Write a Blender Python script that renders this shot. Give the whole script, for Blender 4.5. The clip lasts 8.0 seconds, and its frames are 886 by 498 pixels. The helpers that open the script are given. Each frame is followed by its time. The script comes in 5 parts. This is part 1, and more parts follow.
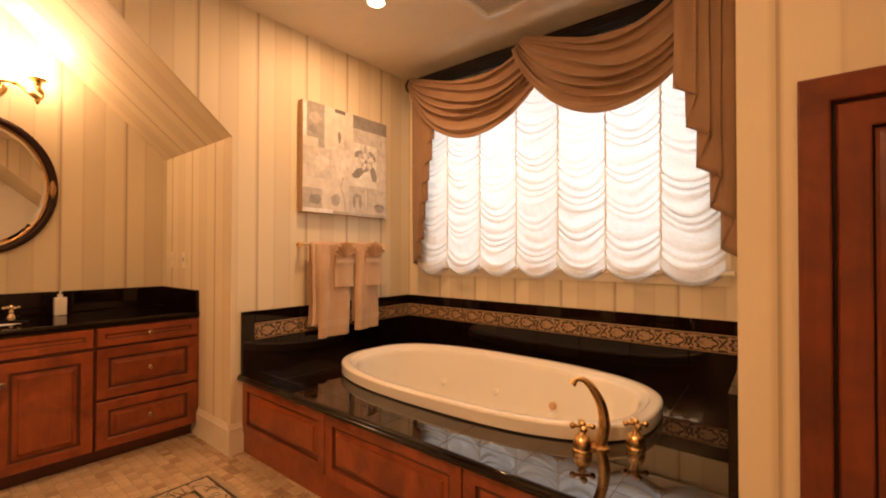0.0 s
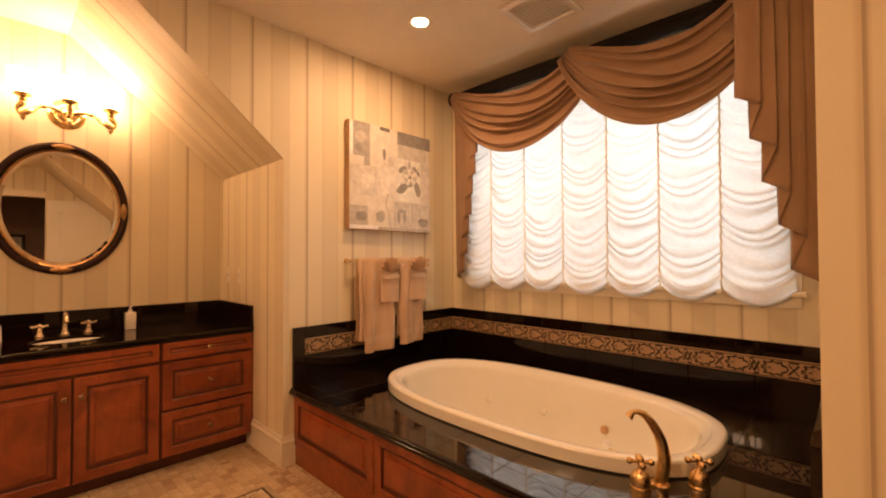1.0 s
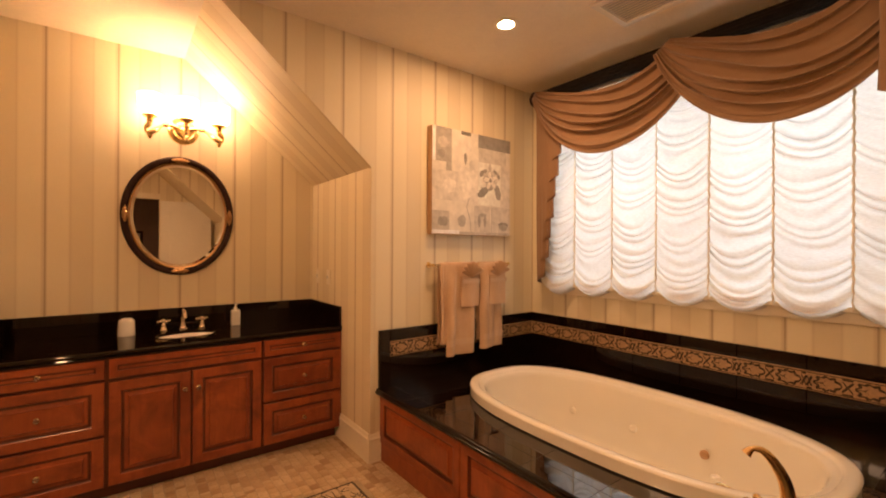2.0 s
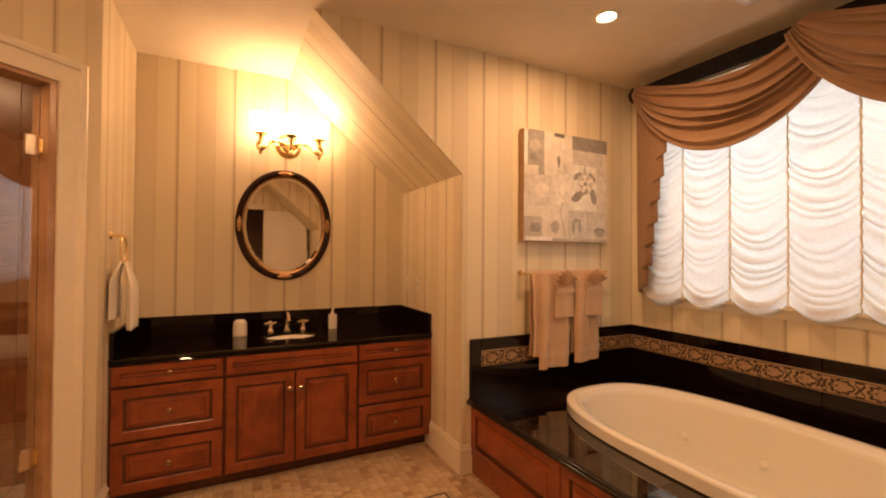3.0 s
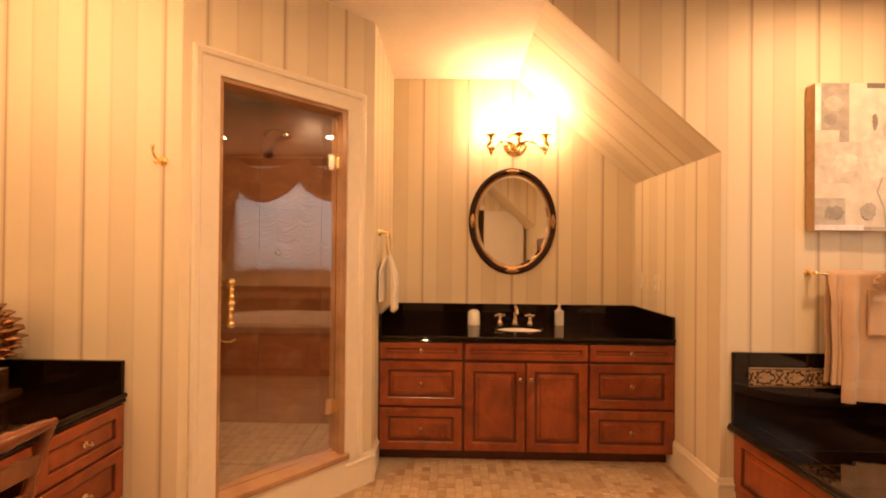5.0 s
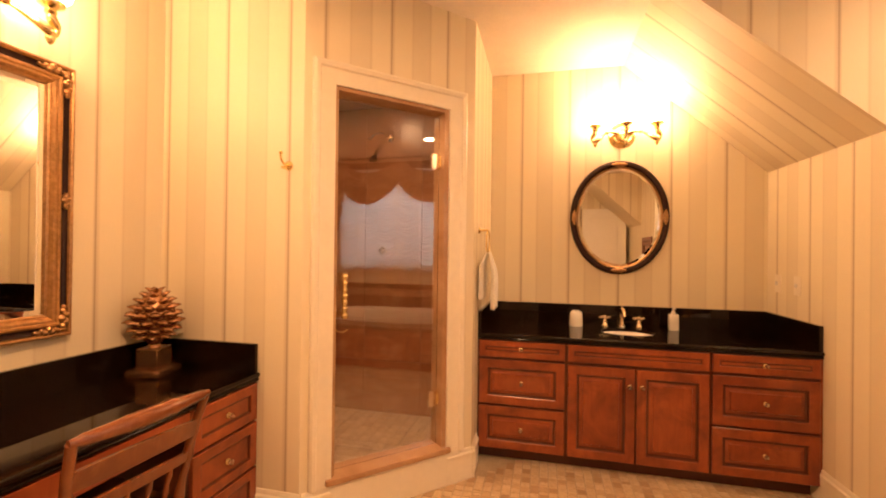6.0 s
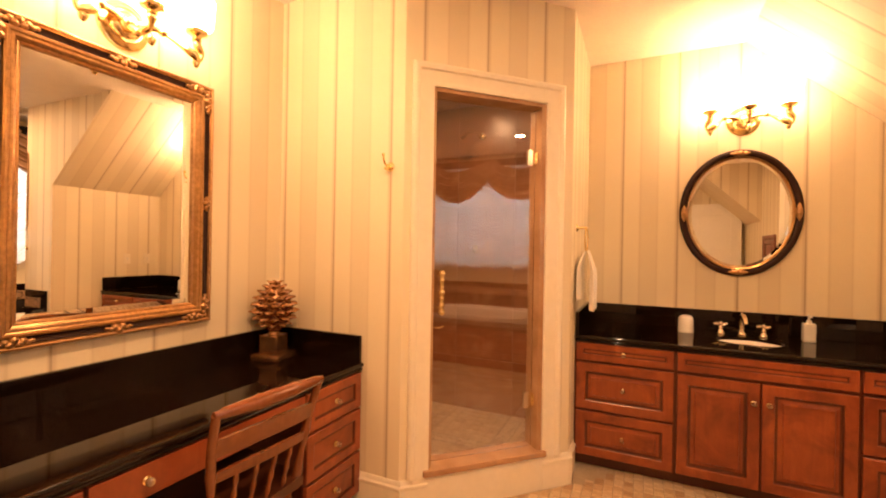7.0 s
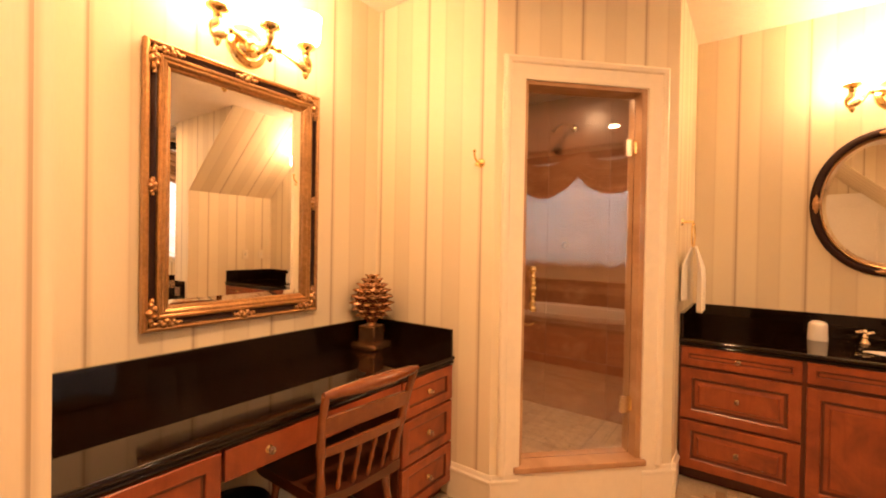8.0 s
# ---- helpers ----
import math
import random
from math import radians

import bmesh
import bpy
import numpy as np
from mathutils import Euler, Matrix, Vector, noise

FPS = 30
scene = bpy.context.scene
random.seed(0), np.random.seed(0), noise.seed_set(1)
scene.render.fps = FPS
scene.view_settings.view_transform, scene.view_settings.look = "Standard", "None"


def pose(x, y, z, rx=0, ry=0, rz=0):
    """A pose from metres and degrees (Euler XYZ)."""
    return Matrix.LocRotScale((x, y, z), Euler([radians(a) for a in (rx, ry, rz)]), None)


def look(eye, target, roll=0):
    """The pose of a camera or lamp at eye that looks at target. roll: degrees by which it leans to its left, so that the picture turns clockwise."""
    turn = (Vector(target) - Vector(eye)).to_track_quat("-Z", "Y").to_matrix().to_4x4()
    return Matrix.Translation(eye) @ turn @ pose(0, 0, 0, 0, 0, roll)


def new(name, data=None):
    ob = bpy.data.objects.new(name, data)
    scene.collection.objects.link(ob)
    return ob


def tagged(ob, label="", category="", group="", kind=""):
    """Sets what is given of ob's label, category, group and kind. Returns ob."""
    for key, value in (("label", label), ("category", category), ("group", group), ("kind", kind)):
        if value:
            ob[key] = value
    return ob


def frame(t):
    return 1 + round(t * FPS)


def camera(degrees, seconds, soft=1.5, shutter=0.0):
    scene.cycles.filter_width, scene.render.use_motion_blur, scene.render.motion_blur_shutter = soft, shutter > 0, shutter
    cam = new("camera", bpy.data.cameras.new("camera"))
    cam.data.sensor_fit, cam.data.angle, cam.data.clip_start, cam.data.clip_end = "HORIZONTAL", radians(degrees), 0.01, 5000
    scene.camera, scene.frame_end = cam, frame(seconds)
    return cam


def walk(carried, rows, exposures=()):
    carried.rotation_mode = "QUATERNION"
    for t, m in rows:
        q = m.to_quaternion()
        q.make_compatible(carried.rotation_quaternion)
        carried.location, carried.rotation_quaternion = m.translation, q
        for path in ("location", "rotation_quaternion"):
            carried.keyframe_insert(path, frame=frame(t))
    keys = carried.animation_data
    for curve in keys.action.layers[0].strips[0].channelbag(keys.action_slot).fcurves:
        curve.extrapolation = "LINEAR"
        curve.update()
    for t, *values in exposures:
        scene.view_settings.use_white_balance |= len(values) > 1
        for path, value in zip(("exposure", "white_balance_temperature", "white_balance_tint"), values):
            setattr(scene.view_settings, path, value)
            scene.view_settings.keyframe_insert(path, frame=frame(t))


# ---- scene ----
cam = camera(92.5, 8.0, soft=1.9)
PATH = [
    (0, (0.124, 0.279, 1.219), (-1.124, 1.842, 1.242), 0.1),
    (0.5, (0.101, 0.257, 1.285), (-1.177, 1.795, 1.304), -0.1),
    (1, (0.093, 0.267, 1.31), (-1.296, 1.705, 1.346), -0.2),
    (1.5, (0.059, 0.23, 1.381), (-1.435, 1.56, 1.388), 0.2),
    (3, (-0.088, 0.153, 1.411), (-1.876, 1.047, 1.436), 0.4),
    (3.5, (-0.127, 0.128, 1.423), (-2.0, 0.829, 1.431), 0.6),
    (4, (-0.144, 0.114, 1.415), (-2.095, 0.555, 1.428), 0.6),
    (4.5, (-0.166, 0.08, 1.398), (-2.157, 0.27, 1.411), 0.6),
    (6, (-0.177, -0.012, 1.359), (-2.122, -0.477, 1.37), 0.7),
    (6.5, (-0.178, -0.04, 1.36), (-2.066, -0.698, 1.362), 1.0),
    (7, (-0.165, -0.068, 1.354), (-1.979, -0.91, 1.353), 1.0),
    (7.5, (-0.154, -0.079, 1.348), (-1.871, -1.105, 1.34), 0.9),
    (8, (-0.14, -0.089, 1.344), (-1.752, -1.272, 1.324), 1.0),
]
walk(cam, [(t, look(eye, target, roll)) for t, eye, target, roll in PATH],
     exposures=[(0.0, 1.26), (1.5, 1.12), (3.0, 1.02), (4.5, 1.40), (6.0, 1.76), (8.0, 1.85)])

# ---- light and exposure ----
world = bpy.data.worlds.new("world")
scene.world = world
world.use_nodes = True
wn = world.node_tree
sky = wn.nodes.new("ShaderNodeTexSky")
sky.sky_type, sky.sun_disc, sky.sun_elevation, sky.sun_rotation = "NISHITA", False, radians(40), radians(200)
wn.links.new(sky.outputs[0], wn.nodes["Background"].inputs[0])
wn.nodes["Background"].inputs[1].default_value = 0.1


def area_lamp(name, m, sx, sy, power, colour):
    d = bpy.data.lights.new(name, "AREA")
    d.shape, d.size, d.size_y, d.energy, d.color = "RECTANGLE", sx, sy, power, colour
    ob = new(name, d)
    ob.matrix_world = m
    return ob


WARM = (1.0, 0.62, 0.28)
BULB, WINDOW, CAN, SPOT = 10.2, 15.5, 24.0, 7.2
area_lamp("window_daylight", look((-1.17, 3.85, 2.28), (-1.17, 3.0, 1.86)), 2.5, 1.5, WINDOW, (1.0, 0.95, 0.93))


# ---- materials ----
def node_mat(name):
    m = bpy.data.materials.new(name)
    m.use_nodes = True
    nt = m.node_tree
    return m, nt, nt.nodes["Principled BSDF"]


def ramp(nt, fac, stops):
    r = nt.nodes.new("ShaderNodeValToRGB")
    while len(r.color_ramp.elements) < len(stops):
        r.color_ramp.elements.new(0.5)
    for e, (p, c) in zip(r.color_ramp.elements, stops):
        e.position, e.color = p, (*c, 1)
    nt.links.new(fac, r.inputs[0])
    return r.outputs[0]


def coords(nt, scale=(1, 1, 1), kind="Object"):
    tc = nt.nodes.new("ShaderNodeTexCoord")
    mp = nt.nodes.new("ShaderNodeMapping")
    mp.inputs["Scale"].default_value = scale
    nt.links.new(tc.outputs[kind], mp.inputs[0])
    return mp.outputs[0]


def noise_tex(nt, vec, scale, detail=4, rough=0.55, distortion=0.0):
    n = nt.nodes.new("ShaderNodeTexNoise")
    n.inputs["Scale"].default_value, n.inputs["Detail"].default_value = scale, detail
    n.inputs["Roughness"].default_value, n.inputs["Distortion"].default_value = rough, distortion
    nt.links.new(vec, n.inputs["Vector"])
    return n.outputs[0]


def bump(nt, b, height, strength, dist=0.002):
    n = nt.nodes.new("ShaderNodeBump")
    n.inputs["Strength"].default_value, n.inputs["Distance"].default_value = strength, dist
    nt.links.new(height, n.inputs["Height"])
    nt.links.new(n.outputs[0], b.inputs["Normal"])


def mixc(nt, fac, a, c, mode="MIX"):
    n = nt.nodes.new("ShaderNodeMix")
    n.data_type, n.blend_type = "RGBA", mode
    for sock, v in ((n.inputs[0], fac), (n.inputs[6], a), (n.inputs[7], c)):
        if isinstance(v, (int, float)):
            sock.default_value = v
        elif isinstance(v, tuple):
            sock.default_value = (*v, 1)
        else:
            nt.links.new(v, sock)
    return n.outputs[2]


def math_node(nt, op, a, c=0.0):
    n = nt.nodes.new("ShaderNodeMath")
    n.operation = op
    for i, v in enumerate((a, c)):
        if isinstance(v, (int, float)):
            n.inputs[i].default_value = v
        else:
            nt.links.new(v, n.inputs[i])
    return n.outputs[0]


def plain(name, colour, rough=0.5, metal=0.0, vary=0.12, scale=30.0, relief=0.0, coat=0.0):
    m, nt, b = node_mat(name)
    vec = coords(nt)
    fine, coarse = noise_tex(nt, vec, scale), noise_tex(nt, vec, scale * 0.12, 3)
    f = math_node(nt, "ADD", math_node(nt, "MULTIPLY", fine, 0.5), math_node(nt, "MULTIPLY", coarse, 0.5))
    lo = tuple(c * (1 - vary) for c in colour)
    hi = tuple(min(1, c * (1 + vary)) for c in colour)
    nt.links.new(ramp(nt, f, [(0.3, lo), (0.7, hi)]), b.inputs["Base Color"])
    b.inputs["Roughness"].default_value, b.inputs["Metallic"].default_value = rough, metal
    b.inputs["Coat Weight"].default_value = coat
    if relief:
        bump(nt, b, fine, relief)
    return m


def wallpaper():
    """Cream striped paper: broad stripes in two tones with narrow taupe lines, along the u of the walls, in metres."""
    m, nt, b = node_mat("striped_wallpaper")
    uv = coords(nt, kind="UV")
    sep = nt.nodes.new("ShaderNodeSeparateXYZ")
    nt.links.new(uv, sep.inputs[0])
    u = sep.outputs[0]
    ph = math_node(nt, "FRACT", math_node(nt, "DIVIDE", math_node(nt, "ADD", u, 35.6), STRIPE))
    light, mid, dark, line, tan, edge = (0.84, 0.755, 0.555), (0.80, 0.71, 0.515), (0.70, 0.597, 0.415), (0.47, 0.367, 0.24), (0.765, 0.673, 0.485), (0.71, 0.612, 0.43)
    r = nt.nodes.new("ShaderNodeValToRGB")
    r.color_ramp.interpolation = "LINEAR"
    st = [(0.0, line), (0.018, line), (0.03, dark), (0.05, light), (0.30, light), (0.325, mid), (0.335, edge), (0.345, edge), (0.37, tan), (0.63, tan), (0.655, edge), (0.665, mid), (0.69, light), (0.95, light), (0.985, dark)]
    while len(r.color_ramp.elements) < len(st):
        r.color_ramp.elements.new(0.5)
    for e, (p, c) in zip(r.color_ramp.elements, st):
        e.position, e.color = p, (*c, 1)
    nt.links.new(ph, r.inputs[0])
    vec = coords(nt)
    grain = noise_tex(nt, coords(nt, (260, 260, 25)), 1.0, 3)
    cloud = noise_tex(nt, vec, 1.6, 3)
    c = mixc(nt, math_node(nt, "MULTIPLY", grain, 0.18), r.outputs[0], (0.52, 0.42, 0.29))
    c = mixc(nt, math_node(nt, "MULTIPLY", cloud, 0.14), c, (0.60, 0.48, 0.32))
    nt.links.new(c, b.inputs["Base Color"])
    b.inputs["Roughness"].default_value = 0.55
    bump(nt, b, grain, 0.08)
    return m


STRIPE = 0.356


def wood(name, lo, hi, dark, rough=0.32, coat=0.3, scale=1.0):
    """Stained wood with grain along the local z of its piece and a mottled stain."""
    m, nt, b = node_mat(name)
    info = nt.nodes.new("ShaderNodeObjectInfo")
    tc = nt.nodes.new("ShaderNodeTexCoord")
    add = nt.nodes.new("ShaderNodeVectorMath")
    add.operation = "ADD"
    mul = nt.nodes.new("ShaderNodeVectorMath")
    mul.operation = "SCALE"
    mul.inputs[0].default_value = (7.3, 5.1, 9.7)
    nt.links.new(info.outputs["Random"], mul.inputs["Scale"])
    nt.links.new(tc.outputs["Object"], add.inputs[0])
    nt.links.new(mul.outputs[0], add.inputs[1])
    mp = nt.nodes.new("ShaderNodeMapping")
    mp.inputs["Scale"].default_value = (17 * scale, 17 * scale, 1.7 * scale)
    nt.links.new(add.outputs[0], mp.inputs[0])
    grain = noise_tex(nt, mp.outputs[0], 1.6, 7, 0.62, 0.9)
    mot = noise_tex(nt, add.outputs[0], 5.5 * scale, 4, 0.6, 0.6)
    broad = noise_tex(nt, add.outputs[0], 2.3 * scale, 3, 0.5, 0.4)
    c = ramp(nt, grain, [(0.22, lo), (0.78, hi)])
    c = mixc(nt, ramp(nt, mot, [(0.41, (0, 0, 0)), (0.68, (0.74, 0.74, 0.74))]), c, dark)
    c = mixc(nt, ramp(nt, broad, [(0.40, (0, 0, 0)), (0.75, (0.45, 0.45, 0.45))]), c, dark)
    nt.links.new(c, b.inputs["Base Color"])
    b.inputs["Roughness"].default_value = rough
    b.inputs["Coat Weight"].default_value, b.inputs["Coat Roughness"].default_value = coat, 0.2
    bump(nt, b, grain, 0.06, 0.001)
    return m


def marble(name, base, vein, rough=0.2, scale=2.0):
    m, nt, b = node_mat(name)
    info = nt.nodes.new("ShaderNodeObjectInfo")
    vec = coords(nt)
    cloud = noise_tex(nt, vec, scale, 6, 0.6, 1.4)
    fine = noise_tex(nt, vec, scale * 9, 5, 0.6, 0.5)
    c = ramp(nt, cloud, [(0.3, tuple(x * 0.72 for x in base)), (0.5, base), (0.72, vein)])
    c = mixc(nt, math_node(nt, "MULTIPLY", fine, 0.35), c, tuple(x * 0.6 for x in base))
    c = mixc(nt, math_node(nt, "MULTIPLY", info.outputs["Random"], 0.25), c, vein)
    nt.links.new(c, b.inputs["Base Color"])
    b.inputs["Roughness"].default_value = rough
    return m


def black_stone(name="polished_black_granite", ior=1.40):
    """Polished black granite with faint crystals and polish haze."""
    m, nt, b = node_mat(name)
    vec = coords(nt)
    v = nt.nodes.new("ShaderNodeTexVoronoi")
    v.inputs["Scale"].default_value = 320
    nt.links.new(vec, v.inputs["Vector"])
    n = noise_tex(nt, vec, 14, 5)
    c = ramp(nt, v.outputs["Distance"], [(0.0, (0.018, 0.009, 0.006)), (0.5, (0.006, 0.003, 0.002))])
    nt.links.new(c, b.inputs["Base Color"])
    nt.links.new(ramp(nt, n, [(0.3, (0.012,) * 3), (0.75, (0.04,) * 3)]), b.inputs["Roughness"])
    b.inputs["IOR"].default_value = ior
    return m


def floor_tile(name="tumbled_travertine", spread=1.0):
    """Tumbled travertine chips, each with its own tone."""
    m, nt, b = node_mat(name)
    geo, info = nt.nodes.new("ShaderNodeNewGeometry"), nt.nodes.new("ShaderNodeObjectInfo")
    rnd = math_node(nt, "FRACT", math_node(nt, "ADD", geo.outputs["Random Per Island"], info.outputs["Random"]))
    c = ramp(nt, rnd, [(0.0, (0.29, 0.165, 0.08)), (0.22, (0.46, 0.315, 0.175)), (0.55, (0.56, 0.415, 0.25)), (1.0, (0.64, 0.505, 0.33))])
    c = mixc(nt, 1 - spread, c, (0.54, 0.40, 0.26))
    vec = coords(nt)
    n = noise_tex(nt, vec, 34, 6, 0.65)
    c = mixc(nt, ramp(nt, n, [(0.45, (0, 0, 0)), (0.8, (0.6,) * 3)]), c, (0.30, 0.20, 0.115))
    nt.links.new(c, b.inputs["Base Color"])
    b.inputs["Roughness"].default_value = 0.38
    bump(nt, b, n, 0.25, 0.002)
    return m


def glow(name, colour, strength):
    m, nt, b = node_mat(name)
    b.inputs["Base Color"].default_value = (0.9, 0.85, 0.75, 1)
    b.inputs["Emission Color"].default_value, b.inputs["Emission Strength"].default_value = (*colour, 1), strength
    return m


def glass_pane(name, tint, rough=0.0, ior=1.52):
    m, nt, b = node_mat(name)
    b.inputs["Base Color"].default_value = (*tint, 1)
    b.inputs["Transmission Weight"].default_value, b.inputs["Roughness"].default_value = 1.0, rough
    b.inputs["IOR"].default_value = ior
    return m


def sheer(name="cream_voile", lo=(0.80, 0.76, 0.70), hi=(0.90, 0.88, 0.84)):
    """Thin cream voile that glows with the daylight behind it."""
    m, nt, b = node_mat(name)
    vec = coords(nt)
    w = noise_tex(nt, coords(nt, (18, 18, 60)), 3.0, 4)
    tr, df, mx = nt.nodes.new("ShaderNodeBsdfTranslucent"), nt.nodes.new("ShaderNodeBsdfDiffuse"), nt.nodes.new("ShaderNodeMixShader")
    col = ramp(nt, w, [(0.3, lo), (0.7, hi)])
    nt.links.new(col, tr.inputs[0])
    nt.links.new(col, df.inputs[0])
    mx.inputs[0].default_value = 0.45
    nt.links.new(tr.outputs[0], mx.inputs[1])
    nt.links.new(df.outputs[0], mx.inputs[2])
    nt.links.new(mx.outputs[0], nt.nodes["Material Output"].inputs[0])
    return m


def cloth(name, lo, hi, scale=500.0, sheen=0.3):
    m, nt, b = node_mat(name)
    vec = coords(nt)
    weave = noise_tex(nt, vec, scale, 2)
    cl = noise_tex(nt, vec, 7, 4)
    f = math_node(nt, "ADD", math_node(nt, "MULTIPLY", weave, 0.55), math_node(nt, "MULTIPLY", cl, 0.45))
    nt.links.new(ramp(nt, f, [(0.3, lo), (0.7, hi)]), b.inputs["Base Color"])
    b.inputs["Roughness"].default_value, b.inputs["Sheen Weight"].default_value = 0.85, sheen
    bump(nt, b, weave, 0.3, 0.002)
    return m


PAPER = wallpaper()
PAINT = plain("cream_ceiling_paint", (0.82, 0.735, 0.60), 0.8, vary=0.05, scale=60, relief=0.05)
TRIM = plain("cream_satin_trim", (0.83, 0.755, 0.60), 0.35, vary=0.05, scale=25, relief=0.02)
WHITE_DOOR = plain("white_door_paint", (0.80, 0.77, 0.70), 0.4, vary=0.04)
CHERRY = wood("cherry_stained_wood", (0.255, 0.051, 0.014), (0.36, 0.089, 0.024), (0.115, 0.019, 0.0065))
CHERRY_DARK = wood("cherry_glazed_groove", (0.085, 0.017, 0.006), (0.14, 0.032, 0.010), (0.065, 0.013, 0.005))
DOOR_WOOD = wood("dark_cherry_wood", (0.16, 0.028, 0.008), (0.25, 0.052, 0.014), (0.085, 0.014, 0.005))
CHAIR_WOOD = wood("honey_maple_wood", (0.17, 0.046, 0.013), (0.27, 0.083, 0.023), (0.11, 0.028, 0.009), 0.22, 0.6)
BLACK = black_stone()
DECK_BLACK = black_stone("mirror_polished_granite", 2.1)
GROUT = plain("sand_grout", (0.42, 0.33, 0.22), 0.85, vary=0.2, scale=80, relief=0.2)
DARK_GROUT = plain("charcoal_grout", (0.055, 0.05, 0.045), 0.8, vary=0.2, scale=80)
TRAVERTINE = floor_tile(spread=0.75)
SHOWER_CHIP = floor_tile("shower_travertine", 0.35)
SEAT_WOOD = wood("dark_seat_wood", (0.05, 0.014, 0.006), (0.09, 0.026, 0.010), (0.04, 0.011, 0.005))
SHOWER_STONE = marble("brown_marble", (0.30, 0.115, 0.048), (0.46, 0.235, 0.12), 0.30, 2.6)
JAMB_STONE = marble("tan_marble_jamb", (0.42, 0.23, 0.115), (0.56, 0.36, 0.20))
CERAMIC = plain("cream_acrylic", (0.86, 0.82, 0.72), 0.12, vary=0.02, scale=8, coat=0.5)
PORCELAIN = plain("white_porcelain", (0.84, 0.82, 0.76), 0.12, vary=0.02, scale=8, coat=0.5)
GOLD = plain("polished_brass", (0.95, 0.72, 0.36), 0.20, 1.0, vary=0.1, scale=40)
NICKEL = plain("brushed_nickel_gold", (0.86, 0.74, 0.55), 0.26, 1.0, vary=0.06, scale=60)
OLD_GOLD = plain("antique_gilt", (0.50, 0.30, 0.14), 0.32, 0.9, vary=0.35, scale=60, relief=0.3)
FINIAL_BRONZE = plain("dark_bronze_resin", (0.40, 0.225, 0.115), 0.27, 0.9, vary=0.4, scale=45, relief=0.3)
BRONZE = plain("antique_bronze", (0.58, 0.37, 0.21), 0.34, 0.8, vary=0.35, scale=45, relief=0.3)
LACQUER = plain("black_lacquer", (0.028, 0.010, 0.006), 0.42, vary=0.4, scale=30)
LACQUER.node_tree.nodes["Principled BSDF"].inputs["IOR"].default_value = 1.32
POLE_BLACK = plain("matt_black_wood", (0.010, 0.007, 0.005), 0.7, vary=0.3)
POLE_BLACK.node_tree.nodes["Principled BSDF"].inputs["IOR"].default_value = 1.25
BLACK_IRON = plain("black_painted_metal", (0.012, 0.010, 0.009), 0.4, vary=0.3)
MIRROR = plain("mirror_silver", (0.90, 0.89, 0.86), 0.01, 1.0, vary=0.005)
CRYSTAL = plain("crystal_glass", (0.93, 0.84, 0.68), 0.04, vary=0.04, coat=0.6)
CRYSTAL.node_tree.nodes["Principled BSDF"].inputs["Transmission Weight"].default_value = 0.9
SHOWER_GLASS = glass_pane("shower_glass", (0.985, 0.985, 0.98), ior=1.85)
PANE = glass_pane("window_glass", (0.98, 0.99, 1.0))
VOILE = sheer()
DRAPE = cloth("taupe_satin_drapery", (0.25, 0.142, 0.075), (0.335, 0.203, 0.115), 420)
TOWEL = cloth("peach_terry", (0.50, 0.32, 0.19), (0.68, 0.47, 0.30), 320)
TOWEL_BAND = cloth("peach_woven_band", (0.58, 0.40, 0.26), (0.66, 0.48, 0.32), 900)
WHITE_TOWEL = cloth("white_terry", (0.72, 0.68, 0.60), (0.86, 0.82, 0.74), 320)
SHADE_GLOW = glow("lit_opal_glass", (1.0, 0.58, 0.33), BULB)
CAN_GLOW = glow("lit_downlight", (1.0, 0.74, 0.42), CAN)
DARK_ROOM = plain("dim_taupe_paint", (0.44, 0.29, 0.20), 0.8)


# ---- mesh helpers ----
def box(bm, x0, x1, y0, y1, z0, z1, bev=0.0, seg=2):
    r = bmesh.ops.create_cube(bm, size=1.0, matrix=Matrix.Translation(((x0 + x1) / 2, (y0 + y1) / 2, (z0 + z1) / 2)) @ Matrix.Diagonal((abs(x1 - x0), abs(y1 - y0), abs(z1 - z0), 1)))
    if bev:
        es = {e for v in r["verts"] for e in v.link_edges}
        bmesh.ops.bevel(bm, geom=list(es), offset=bev, segments=seg, affect="EDGES", profile=0.6)
    return bm


def cube(*a, **k):
    return box(bmesh.new(), *a, **k)


def lathe(profile, seg=32, bm=None, m=None, squash=1.0):
    """A turned body: profile of (radius, z), about z."""
    bm = bm or bmesh.new()
    m = m or Matrix()
    rings = []
    for r, z in profile:
        if r < 1e-5:
            rings.append([bm.verts.new(m @ Vector((0, 0, z)))])
        else:
            rings.append([bm.verts.new(m @ Vector((r * math.cos(2 * math.pi * i / seg), r * squash * math.sin(2 * math.pi * i / seg), z))) for i in range(seg)])
    for a, c in zip(rings, rings[1:]):
        for i in range(seg):
            j = (i + 1) % seg
            if len(a) == 1 and len(c) > 1:
                f = (a[0], c[i], c[j])
            elif len(c) == 1 and len(a) > 1:
                f = (a[i], a[j], c[0])
            elif len(a) > 1:
                f = (a[i], a[j], c[j], c[i])
            else:
                continue
            bm.faces.new(f)
    return bm


